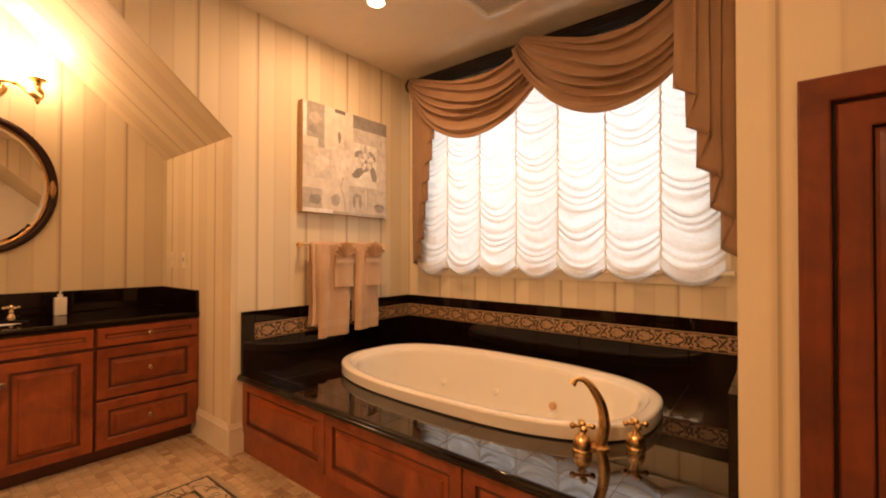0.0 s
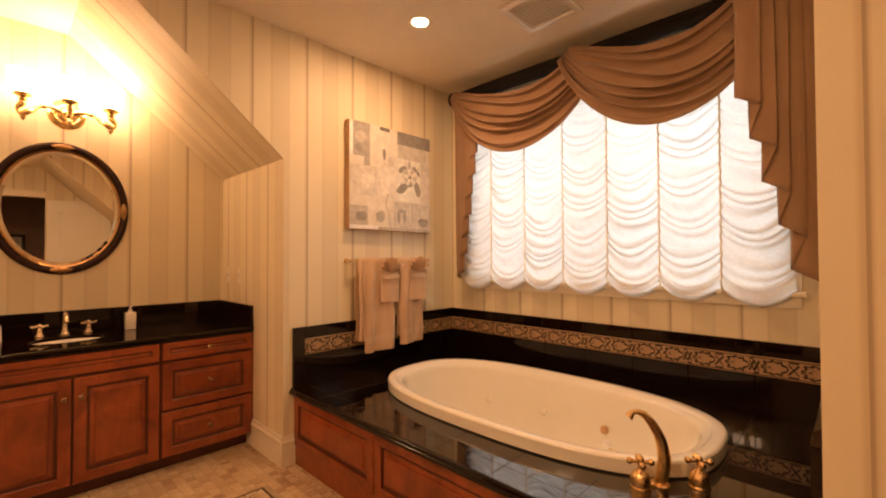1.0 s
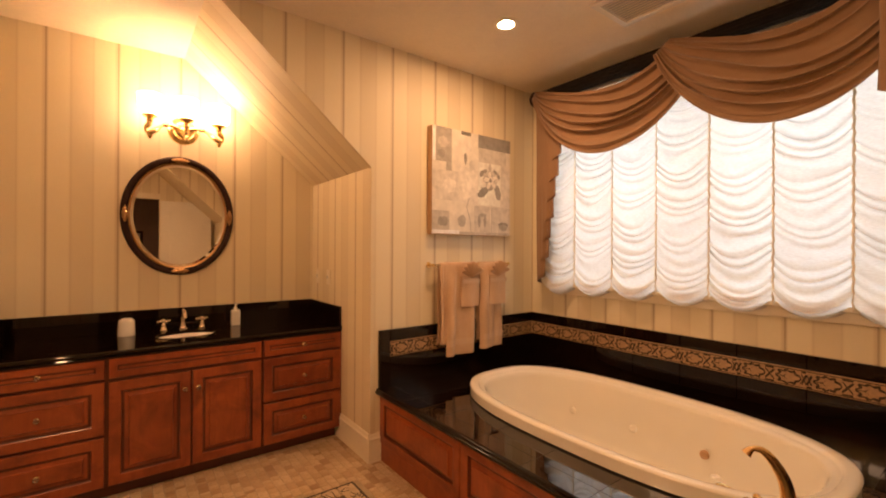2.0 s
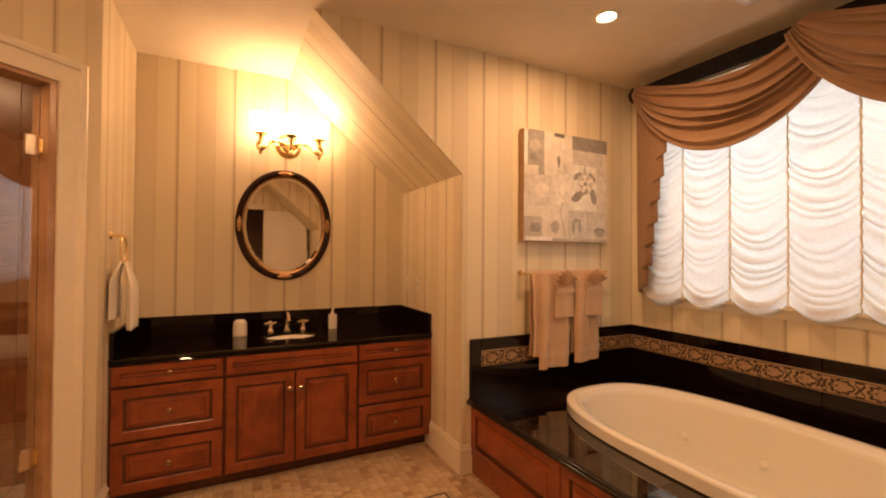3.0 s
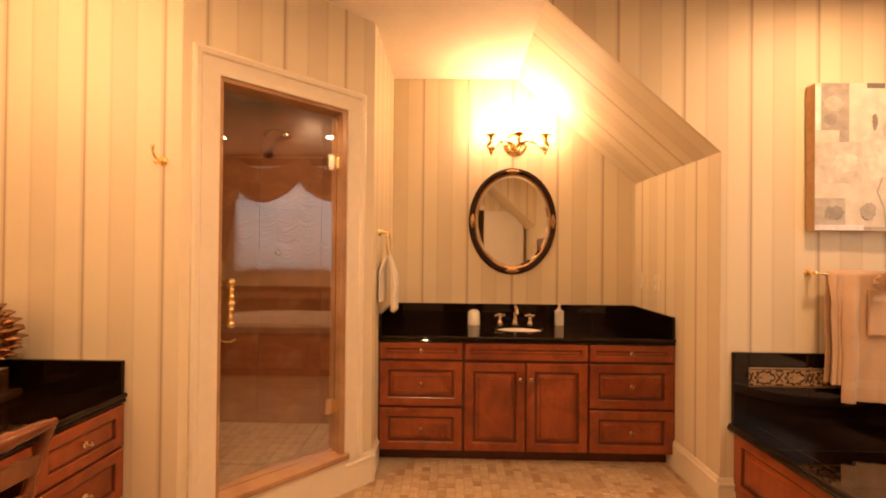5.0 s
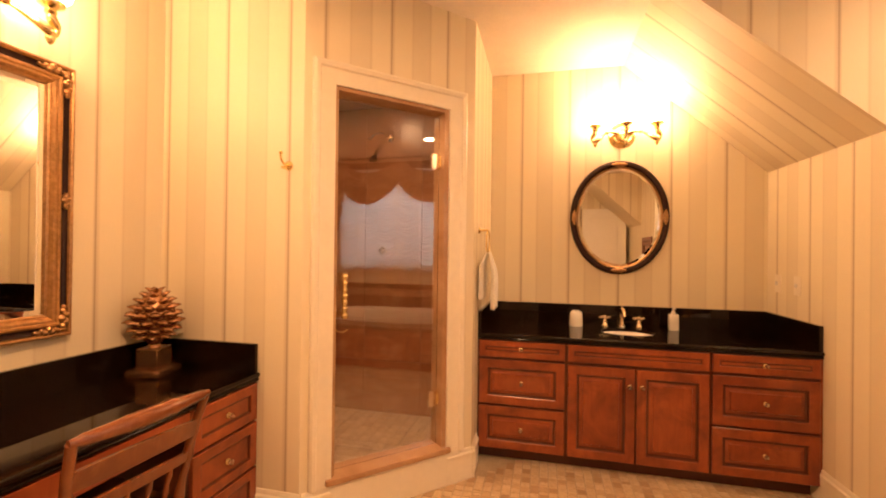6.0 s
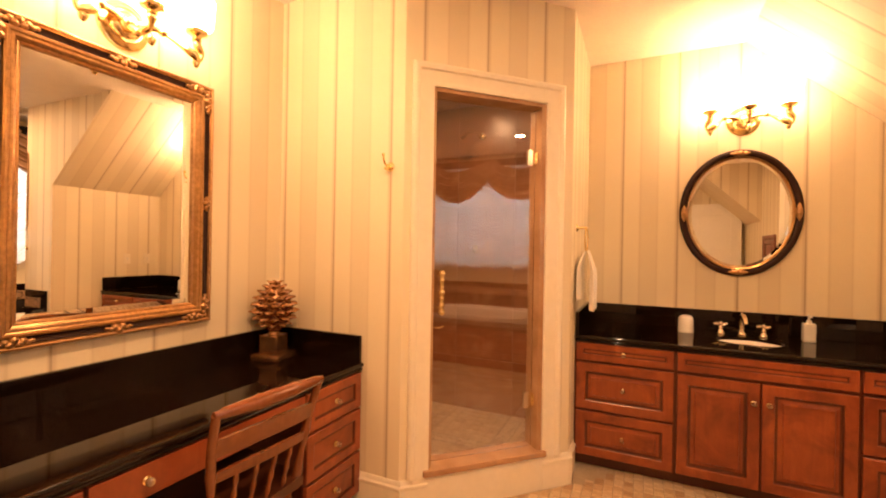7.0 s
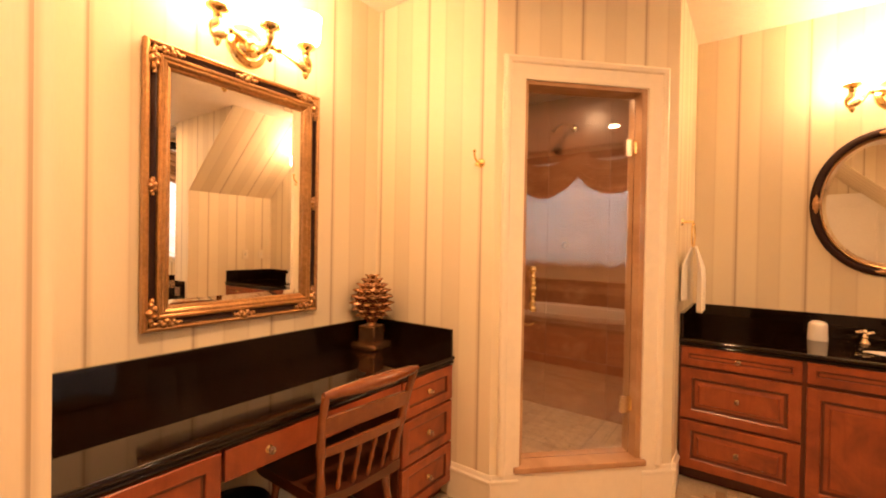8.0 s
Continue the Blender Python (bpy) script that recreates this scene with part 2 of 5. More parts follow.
def smooth_path(pts, n=8):
    pts = [Vector(p) for p in pts]
    out = []
    for i in range(len(pts) - 1):
        p0, p1, p2, p3 = pts[max(i - 1, 0)], pts[i], pts[i + 1], pts[min(i + 2, len(pts) - 1)]
        for k in range(n):
            t = k / n
            out.append(0.5 * ((2 * p1) + (p2 - p0) * t + (2 * p0 - 5 * p1 + 4 * p2 - p3) * t * t + (3 * p1 - p0 - 3 * p2 + p3) * t ** 3))
    out.append(pts[-1])
    return out


def tube(pts, radius, seg=12, bm=None, closed=False):
    """A round bar along points; radius is a number or a function of 0..1."""
    bm = bm or bmesh.new()
    n = len(pts)
    rings, side = [], None
    for i, p in enumerate(pts):
        p = Vector(p)
        a, c = (pts[(i - 1) % n], pts[(i + 1) % n]) if closed else (pts[max(i - 1, 0)], pts[min(i + 1, n - 1)])
        d = (Vector(c) - Vector(a)).normalized()
        if side is None:
            side = d.orthogonal().normalized()
        side = (side - d * side.dot(d)).normalized()
        up = d.cross(side)
        r = radius(i / (n - 1)) if callable(radius) else radius
        rings.append([bm.verts.new(p + r * (math.cos(2 * math.pi * k / seg) * side + math.sin(2 * math.pi * k / seg) * up)) for k in range(seg)])
    pairs = list(zip(rings, rings[1:])) + ([(rings[-1], rings[0])] if closed else [])
    for a, c in pairs:
        for k in range(seg):
            bm.faces.new((a[k], a[(k + 1) % seg], c[(k + 1) % seg], c[k]))
    if not closed:
        bm.faces.new(rings[0][::-1])
        bm.faces.new(rings[-1])
    return bm


def ball(centre, r, bm=None, seg=12):
    bm = bm or bmesh.new()
    bmesh.ops.create_uvsphere(bm, u_segments=seg, v_segments=max(6, seg // 2), radius=r, matrix=Matrix.Translation(centre))
    return bm


def grid(fn, nu, nv, bm=None):
    """A sheet through fn(u, v), u and v from 0 to 1."""
    bm = bm or bmesh.new()
    vs = [[bm.verts.new(fn(i / nu, j / nv)) for i in range(nu + 1)] for j in range(nv + 1)]
    for j in range(nv):
        for i in range(nu):
            bm.faces.new((vs[j][i], vs[j][i + 1], vs[j + 1][i + 1], vs[j + 1][i]))
    return bm


def rings_rect(w, h, steps, bm=None, cx=0.0, cz=0.0, fill=True, start=0):
    """A panelled front facing -y: rectangular rings of (inset, depth), depth along -y."""
    bm = bm or bmesh.new()
    loops = []
    for inset, d in steps:
        x, z = w / 2 - inset, h / 2 - inset
        loops.append([bm.verts.new((cx + sx * x, -d, cz + sz * z)) for sx, sz in ((-1, -1), (1, -1), (1, 1), (-1, 1))])
    for a, c in zip(loops, loops[1:]):
        for i in range(4):
            bm.faces.new((a[i], a[(i + 1) % 4], c[(i + 1) % 4], c[i]))
    if fill:
        bm.faces.new(loops[-1])
    return bm


def prism(poly, axis, a, c):
    """A polygon of (p, q) pushed from a to c along the axis ('x': p, q are y, z; 'y': x, z; 'z': x, y)."""
    bm = bmesh.new()
    place = {"x": lambda p, q, k: (k, p, q), "y": lambda p, q, k: (p, k, q), "z": lambda p, q, k: (p, q, k)}[axis]
    lo = [bm.verts.new(place(p, q, a)) for p, q in poly]
    hi = [bm.verts.new(place(p, q, c)) for p, q in poly]
    bm.faces.new(lo)
    bm.faces.new(hi[::-1])
    for i in range(len(poly)):
        j = (i + 1) % len(poly)
        bm.faces.new((lo[i], hi[i], hi[j], lo[j]))
    return bm


def set_uv(bm, shift=0.0):
    uv = bm.loops.layers.uv.verify()
    for f in bm.faces:
        n = f.normal
        for lp in f.loops:
            p = lp.vert.co
            if abs(abs(n.x) - abs(n.y)) < 0.2 and abs(n.z) < 0.3:
                u = (p.x - p.y) / math.sqrt(2)
            else:
                u = p.y if abs(n.x) > 0.7 else p.x
            lp[uv].uv = (u - shift, p.z)


def finish(name, bm, material, smooth=None, shift=0.0):
    bmesh.ops.recalc_face_normals(bm, faces=bm.faces[:])
    bm.normal_update()
    if material is PAPER:
        set_uv(bm, shift)
    crisp = []
    if smooth is not None and smooth < 180:
        bm.edges.index_update()
        for e in bm.edges:
            if len(e.link_faces) == 2:
                lo_a, hi_a = sorted(f.calc_area() for f in e.link_faces)
                if hi_a > 0.0015 and hi_a > 5 * lo_a:
                    crisp.append(e.index)
    me = bpy.data.meshes.new(name)
    bm.to_mesh(me)
    bm.free()
    for mt in (material if isinstance(material, (list, tuple)) else [material]):
        me.materials.append(mt)
    if smooth is not None:
        me.shade_smooth()
        if smooth < 180:
            me.set_sharp_from_angle(angle=radians(smooth))
            for i in crisp:
                me.edges[i].use_edge_sharp = True
    return me


def part(name, bm, material, parent, label="", smooth=40, m=None):
    ob = new(name, finish(name, bm, material, smooth))
    ob.parent = parent
    if m is not None:
        ob.matrix_basis = m
    if label:
        ob["label"] = label
    return ob


def thing(name, m, label, category, group="", kind=""):
    ob = new(name)
    ob.empty_display_size = 0.1
    ob.matrix_world = m
    return tagged(ob, label, category, group, kind)


def single(name, bm, material, label, category, group="", kind="", m=None, smooth=40, shift=0.0):
    ob = new(name, finish(name, bm, material, smooth, shift))
    if m is not None:
        ob.matrix_world = m
    return tagged(ob, label, category, group, kind)


def structure(name, bm, material, label, category, smooth=None, shift=0.0):
    return single(name, bm, material, label, category, kind="structure", smooth=smooth, shift=shift)


# ---- the room ----
AX, BX, BY, LY = -2.484, -3.553, 1.49, -0.43       # art wall, vanity wall, niche sides
WY, EX, SY2 = 3.057, 0.035, 1.60                    # window wall, tub alcove end, stub wall
HX, DY, NX, PY = -2.005, -1.97, -0.39, -1.36        # hook wall, desk wall, desk niche end, pier
EASTX, CEIL = 2.10, 2.76
APY, APZ = 0.545, 1.932                             # top and foot of the slope
LX, LYY = -2.005, -1.145                            # diagonal wall, its two ends
RX, RY = -2.72, -0.43

structure("wall_art", prism([(BY, 0), (WY + 0.1, 0), (WY + 0.1, CEIL), (APY, CEIL), (BY, APZ)], "x", AX, AX - 0.02), PAPER, "cream striped wallpaper on the wall beside the tub", "wall", shift=0.221)
structure("wall_niche_side", cube(BX, AX - 0.02, BY, BY + 0.1, 0, APZ + 0.06), PAPER, "cream striped wallpaper on the low niche side wall", "wall", shift=-2.718)
structure("wall_vanity", cube(BX - 0.1, BX, LY - 0.1, BY + 0.1, 0, CEIL), PAPER, "cream striped wallpaper behind the vanity", "wall", shift=0.164)
structure("wall_niche_end", cube(BX, RX, LY - 0.05, LY, 0, CEIL), PAPER, "cream striped wallpaper on the niche end wall", "wall")
k = (BY - APY, APZ - CEIL)
nl = math.hypot(*k)
ny, nz = 0.06 * -k[1] / nl, 0.06 * k[0] / nl
structure("sloped_ceiling", prism([(APY, CEIL), (BY, APZ), (BY + ny, APZ + nz), (APY + ny, CEIL + nz)], "x", BX, AX - 0.02), PAPER, "sloped ceiling papered in cream stripes", "ceiling")
structure("wall_hook", cube(HX - 0.06, HX, DY - 0.1, LYY, 0, CEIL), PAPER, "cream striped wallpaper beside the dressing desk", "wall", shift=-1.226)
structure("wall_desk", cube(HX, NX, DY - 0.1, DY, 0, CEIL), PAPER, "cream striped wallpaper above the dressing desk", "wall", shift=-1.668)
structure("wall_pier", cube(NX, EASTX, PY - 0.6, PY, 0, CEIL), PAPER, "cream striped wallpaper on the pier beside the desk", "wall")
structure("wall_stub", cube(EX, EASTX, SY2, WY + 0.1, 0, CEIL), PAPER, "cream striped wallpaper on the wall that closes the tub alcove", "wall", shift=0.115)
OX0, OX1, OZ0, OZ1 = -2.18, -0.16, 1.13, 2.56       # window opening
bm = cube(AX, OX0, WY, WY + 0.16, 0, CEIL)
box(bm, OX1, EX, WY, WY + 0.16, 0, CEIL)
box(bm, OX0, OX1, WY, WY + 0.16, 0, OZ0)
box(bm, OX0, OX1, WY, WY + 0.16, OZ1, CEIL)
structure("wall_window", bm, PAPER, "cream striped wallpaper round the window over the tub", "wall", shift=0.006)
bm = cube(EASTX, EASTX + 0.1, PY, -0.12, 0, CEIL)
box(bm, EASTX, EASTX + 0.1, 0.72, SY2, 0, CEIL)
box(bm, EASTX, EASTX + 0.1, -0.12, 0.72, 2.27, CEIL)
structure("wall_east", bm, PAPER, "cream striped wallpaper round the room's doorway", "wall")
structure("ceiling", cube(BX - 0.1, EASTX + 0.1, DY - 0.1, WY + 0.2, CEIL, CEIL + 0.1), PAINT, "flat cream painted ceiling", "ceiling")
structure("sloped_ceiling_east", prism([(0.66, CEIL - 0.002), (SY2, 1.86), (SY2, CEIL - 0.002)], "x", 0.95, EASTX), PAPER, "sloped ceiling papered in cream stripes by the doorway", "ceiling")

# diagonal wall with the shower opening; s runs from the hook wall to the niche end
DIAG = Matrix.Translation((LX, LYY, 0)) @ Matrix.Rotation(radians(135), 4, "Z")   # local x along the wall, local y to the shower side
DLEN = math.hypot(RX - LX, RY - LYY)
S0, S1, DZ0, DZ1 = 0.152, 0.828, 0.225, 2.185
bm = cube(0, S0, 0, 0.12, 0, CEIL)
box(bm, S1, DLEN, 0, 0.12, 0, CEIL)
box(bm, S0, S1, 0, 0.12, DZ1, CEIL)
box(bm, S0, S1, 0, 0.12, 0, DZ0 - 0.03)
bm.transform(DIAG)
structure("wall_shower", bm, PAPER, "cream striped wallpaper on the diagonal wall round the shower door", "wall")

# floor: grout bed, travertine chips, inlaid border
floor_bed = structure("floor", cube(BX - 0.1, EASTX + 0.1, DY - 0.1, WY + 0.1, -0.1, -0.003), GROUT, "tumbled travertine mosaic floor in sandy tones", "floor")


def baseboard(name, length, m, h=0.185, d=0.016):
    prof = [(0, 0), (-d, 0), (-d, h - 0.045), (-d * 1.25, h - 0.04), (-d * 1.25, h - 0.028), (-d * 0.7, h - 0.02), (-d * 0.55, h - 0.006), (-d * 0.3, h), (0, h)]
    bm = prism(prof, "x", 0, length)
    bm.transform(m)
    return structure(name, bm, TRIM, "tall cream painted baseboard with a moulded cap", "baseboard", smooth=35)


baseboard("baseboard_1", AX - BX, Matrix.Translation((BX, BY, 0)))
baseboard("baseboard_2", 0.103, Matrix.Translation((AX, BY - 0.016, 0)) @ Matrix.Rotation(radians(90), 4, "Z"))
baseboard("baseboard_3", 0.26, Matrix.Translation((HX, -1.39, 0)) @ Matrix.Rotation(radians(90), 4, "Z"))
baseboard("baseboard_4", S0 - 0.005, DIAG @ pose(0.0, 0, 0))
baseboard("baseboard_5", DLEN - S1 + 0.015, DIAG @ pose(S1 + 0.005, 0, 0))
baseboard("baseboard_6", 0.2, Matrix.Translation((RX + 0.012, RY, 0)) @ Matrix.Rotation(radians(180), 4, "Z") @ pose(0.0, 0, 0))
baseboard("baseboard_7", EASTX - NX, Matrix.Translation((EASTX, PY, 0)) @ Matrix.Rotation(radians(180), 4, "Z"))


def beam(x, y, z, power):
    """The light of a recessed can; two of the room's cans are added fill."""
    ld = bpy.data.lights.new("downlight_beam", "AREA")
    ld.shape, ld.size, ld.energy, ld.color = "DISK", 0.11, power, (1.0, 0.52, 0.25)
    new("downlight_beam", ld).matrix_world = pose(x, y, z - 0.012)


# ---- shower behind the diagonal wall ----
def shower():
    x0, x1, y0, y1, zc = -3.50, HX - 0.06, DY, LY - 0.05, 2.55
    bm = bmesh.new()
    box(bm, x0 - 0.03, x0, y0, y1, 0, zc)
    back = structure("shower_back_wall", bm, SHOWER_STONE, "brown marble tiled back wall of the shower", "wall")
    left = structure("shower_side_wall", cube(x0, x1, y0 - 0.03, y0, 0, zc), SHOWER_STONE, "brown marble tiled side wall of the shower", "wall")
    structure("shower_near_wall", cube(x0, RX - 0.06, y1, y1 + 0.02, 0, zc), SHOWER_STONE, "brown marble wall beside the shower door", "wall")
    structure("shower_front_wall", cube(x1, x1 + 0.02, y0, LYY - 0.06, 0, zc), SHOWER_STONE, "brown marble wall behind the hooks", "wall")
    structure("shower_ceiling", prism([(x0, y0), (x1 + 0.05, y0), (x1 + 0.05, -1.28), (-2.83, y1), (x0, y1)], "z", zc, zc + 0.04), SHOWER_STONE, "brown marble shower ceiling", "ceiling")
    tw, th, g = 0.492, 0.42, 0.0012
    me = finish("tile", cube(-0.006, 0.006, -tw / 2 + g, tw / 2 - g, -th / 2 + g, th / 2 - g, bev=0.001, seg=1), SHOWER_STONE)
    for i in range(3):
        for j in range(6):
            ob = new("tile", me)
            ob.parent = back
            ob.location = (x0 + 0.002, y0 + tw * (i + 0.5), 0.03 + th * (j + 0.5))
    for i in range(3):
        for j in range(6):
            ob = new("tile", me)
            ob.parent = left
            ob.matrix_basis = pose(x0 + 0.01 + tw * (i + 0.5) * 0.96, y0 + 0.002, 0.03 + th * (j + 0.5), 0, 0, 90)
    pan = structure("shower_floor", prism([(x0, y0), (x1, y0), (x1, -1.20), (-2.80, y1), (x0, y1)], "z", 0.0, 0.02), GROUT, "tan stone mosaic shower floor", "floor")
    rng = random.Random(4)
    chip = finish("tile", cube(-0.036, 0.036, -0.036, 0.036, 0, 0.006, bev=0.002, seg=1), SHOWER_CHIP)
    for i in range(19):
        for j in range(20):
            x, y = x0 + 0.05 + 0.0755 * i, y0 + 0.045 + 0.0755 * j
            if x > x1 - 0.03 or y > y1 - 0.03 or x + y > -3.36 or (x + 2.72) ** 2 + (y + 1.45) ** 2 < 0.075 ** 2:
                continue
            ob = new("tile", chip)
            ob.parent = pan
            ob.location, ob.rotation_euler = (x, y, 0.0195), (0, 0, rng.uniform(-0.03, 0.03))
    drain = thing("floor_drain", pose(-2.72, -1.45, 0.02), "dark round metal drain in the shower floor", "drain")
    part("grate", lathe([(0, 0.006), (0.05, 0.006), (0.054, 0.003), (0.054, 0)], 24), BLACK_IRON, drain)
    part("rim", lathe([(0.054, 0), (0.054, 0.008), (0.062, 0.008), (0.064, 0)], 24), BRONZE, drain)

    head = thing("wall_shower", pose(-3.486, -1.27, 2.29), "brass shower head on a bent arm, on brown marble", "shower head")
    part("flange", lathe([(0, 0.012), (0.02, 0.012), (0.03, 0.006), (0.034, 0)], 24, m=Matrix.Rotation(radians(90), 4, "Y")), GOLD, head)
    part("arm", tube(smooth_path([(0, 0, 0), (0.05, -0.02, 0.018), (0.11, -0.06, 0.012), (0.14, -0.085, -0.015)]), 0.0105), GOLD, head)
    part("rose", lathe([(0, 0.03), (0.012, 0.03), (0.014, 0.0), (0.028, -0.028), (0.030, -0.036), (0.0, -0.036)], 24, m=Matrix.Translation((0.152, -0.098, -0.034)) @ Matrix.Rotation(radians(-28), 4, "X") @ Matrix.Rotation(radians(-22), 4, "Y")), GOLD, head)
    for y, z in ((-1.32, 1.36), (-1.83, 1.92), (-1.83, 1.74)):
        v = thing("shower_valve", pose(-3.486, y, z), "small brass shower valve on brown marble", "valve", "shower valves")
        part("escutcheon", lathe([(0, 0.012), (0.028, 0.010), (0.034, 0)], 24, m=Matrix.Rotation(radians(90), 4, "Y")), GOLD, v)
        part("lever", lathe([(0, 0.06), (0.016, 0.055), (0.018, 0.03), (0.009, 0.012), (0.009, 0.0)], 16, m=Matrix.Rotation(radians(90), 4, "Y")), GOLD, v)

    can = thing("downlight", pose(-2.84, -1.29, zc), "lit recessed downlight in the shower ceiling", "ceiling lamp", "downlights")
    part("trim_ring", lathe([(0.050, 0.0), (0.050, -0.006), (0.060, -0.007), (0.070, -0.003), (0.071, 0)], 36), TRIM, can)
    part("lens", lathe([(0, -0.003), (0.050, -0.003)], 36), CAN_GLOW, can, "lit lens")
    beam(-2.84, -1.29, zc, SPOT * 0.32)

    # casing, jamb, sill
    bm = bmesh.new()
    prof = [(0.0, 0), (0.0, -0.012), (0.018, -0.015), (0.03, -0.012), (0.075, -0.016), (0.082, -0.026), (0.10, -0.03), (0.112, -0.024), (0.115, 0)]
    def leg(fn):
        a = [[bm.verts.new(fn(p, d, e)) for p, d in prof] for e in (0, 1)]
        for i in range(len(prof) - 1):
            bm.faces.new((a[0][i], a[0][i + 1], a[1][i + 1], a[1][i]))
    leg(lambda p, d, e: (S0 - p, d, 0.19 if e == 0 else DZ1 + p))
    leg(lambda p, d, e: (S1 + p, d, 0.19 if e == 0 else DZ1 + p))
    leg(lambda p, d, e: ((S0 - p) if e == 0 else (S1 + p), d, DZ1 + p))
    bm.transform(DIAG)
    structure("trim_shower_door", bm, TRIM, "moulded cream door casing round the shower door", "casing", smooth=30)
    bm = cube(S0 - 0.001, S0 + 0.018, 0.001, 0.13, DZ0, DZ1, bev=0.002)
    box(bm, S1 - 0.03, S1 + 0.001, 0.001, 0.13, DZ0, DZ1, bev=0.002)
    box(bm, S0 + 0.018, S1 - 0.03, 0.001, 0.13, DZ1 - 0.02, DZ1 + 0.001, bev=0.002)
    bm.transform(DIAG)
    structure("trim_shower_jamb", bm, JAMB_STONE, "tan marble jamb lining the shower opening", "jamb", smooth=30)
    bm = cube(S0 - 0.03, S1 + 0.02, -0.03, 0.135, DZ0 - 0.032, DZ0, bev=0.008)
    bm.transform(DIAG)
    structure("shower_sill", bm, JAMB_STONE, "tan marble sill on the shower curb", "sill", smooth=40)
    bm = cube(S0 - 0.09, S1 + 0.09, -0.014, 0.0, 0.0, DZ0 - 0.033, bev=0.002)
    bm.transform(DIAG)
    structure("trim_shower_curb", bm, TRIM, "plain cream painted curb below the shower sill", "trim", smooth=40)

    door = thing("shower_door", DIAG @ pose(S0 + 0.02, 0.06, DZ0), "closed frameless glass shower door with brass hardware", "door", kind="structure")
    w, h = S1 - 0.034 - S0 - 0.02, DZ1 - 0.03 - DZ0
    pane = part("pane", cube(0.002, w, -0.005, 0.005, 0.006, h - 0.008), SHOWER_GLASS, door, "clear glass")
    pane.visible_shadow = False
    for z in (0.27, 1.66):
        hg = part("hinge", cube(w - 0.055, w + 0.012, -0.012, 0.012, z - 0.045, z + 0.045, bev=0.003), NICKEL, door, "polished brass hinge")
        part("barrel", tube([(w + 0.004, -0.016, z - 0.03), (w + 0.004, -0.016, z + 0.03)], 0.008), GOLD, hg)
    hd = part("handle", tube([(0.045, -0.05, 0.80), (0.045, -0.05, 1.00)], 0.011), GOLD, door, "turned brass pull handle")
    for i, z in enumerate((0.80, 0.835, 0.87, 0.90, 0.93, 0.965, 1.00)):
        part("bead", ball((0.045, -0.05, z), 0.019 if i % 3 == 0 else 0.015), GOLD, hd)
    for z in (0.815, 0.985):
        part("post", tube([(0.045, -0.05, z), (0.045, 0.0, z)], 0.009), GOLD, hd)
    hose = thing("shower_hose", DIAG @ pose(0.20, 0.17, 1.0), "thin brass hose hanging inside the shower", "hose")
    part("hose", tube(smooth_path([(0, 0, 0.25), (-0.02, 0, 0.05), (0.0, 0, -0.05), (0.05, 0.01, -0.09), (0.09, 0.01, -0.08)]), 0.005), GOLD, hose)


shower()


# ---- cabinet fronts ----
FRONT = [(0.0, 0.0), (0.0, 0.016), (0.003, 0.019), (0.05, 0.019), (0.055, 0.016), (0.058, 0.006), (0.066, 0.005), (0.070, 0.006), (0.088, 0.013), (0.0915, 0.0205), (0.096, 0.0215)]
SLIM = [(0.0, 0.0), (0.0, 0.016), (0.003, 0.019), (0.034, 0.019), (0.039, 0.0135), (0.039, 0.011), (0.046, 0.010)]


def cabinet_front(name, x0, x1, z0, z1, parent, knob=None, slim=False, label="", steps=None, grain_across=False):
    """A drawer or door front with a glazed groove round its panel; its crystal knob is a part of it."""
    steps = steps or (SLIM if slim or z1 - z0 < 0.17 else FRONT)
    bm = rings_rect(x1 - x0, z1 - z0, steps)
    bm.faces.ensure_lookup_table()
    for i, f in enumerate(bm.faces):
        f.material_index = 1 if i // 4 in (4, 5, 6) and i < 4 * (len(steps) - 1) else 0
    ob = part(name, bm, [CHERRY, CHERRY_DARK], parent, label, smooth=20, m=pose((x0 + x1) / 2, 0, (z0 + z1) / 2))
    if knob:
        kx, kz = knob[0] - (x0 + x1) / 2, knob[1] - (z0 + z1) / 2
        rot = Matrix.Translation((kx, -0.0175, kz)) @ Matrix.Rotation(radians(90), 4, "X")
        kn = part("knob", lathe([(0, 0.031), (0.008, 0.030), (0.0125, 0.025), (0.0135, 0.020), (0.009, 0.013), (0.005, 0.010)], 8, m=rot), CRYSTAL, ob, "faceted clear glass knob", smooth=10)
        part("rosette", lathe([(0.006, 0.012), (0.008, 0.006), (0.013, 0.003), (0.014, 0)], 16, m=rot), GOLD, kn)
    return ob


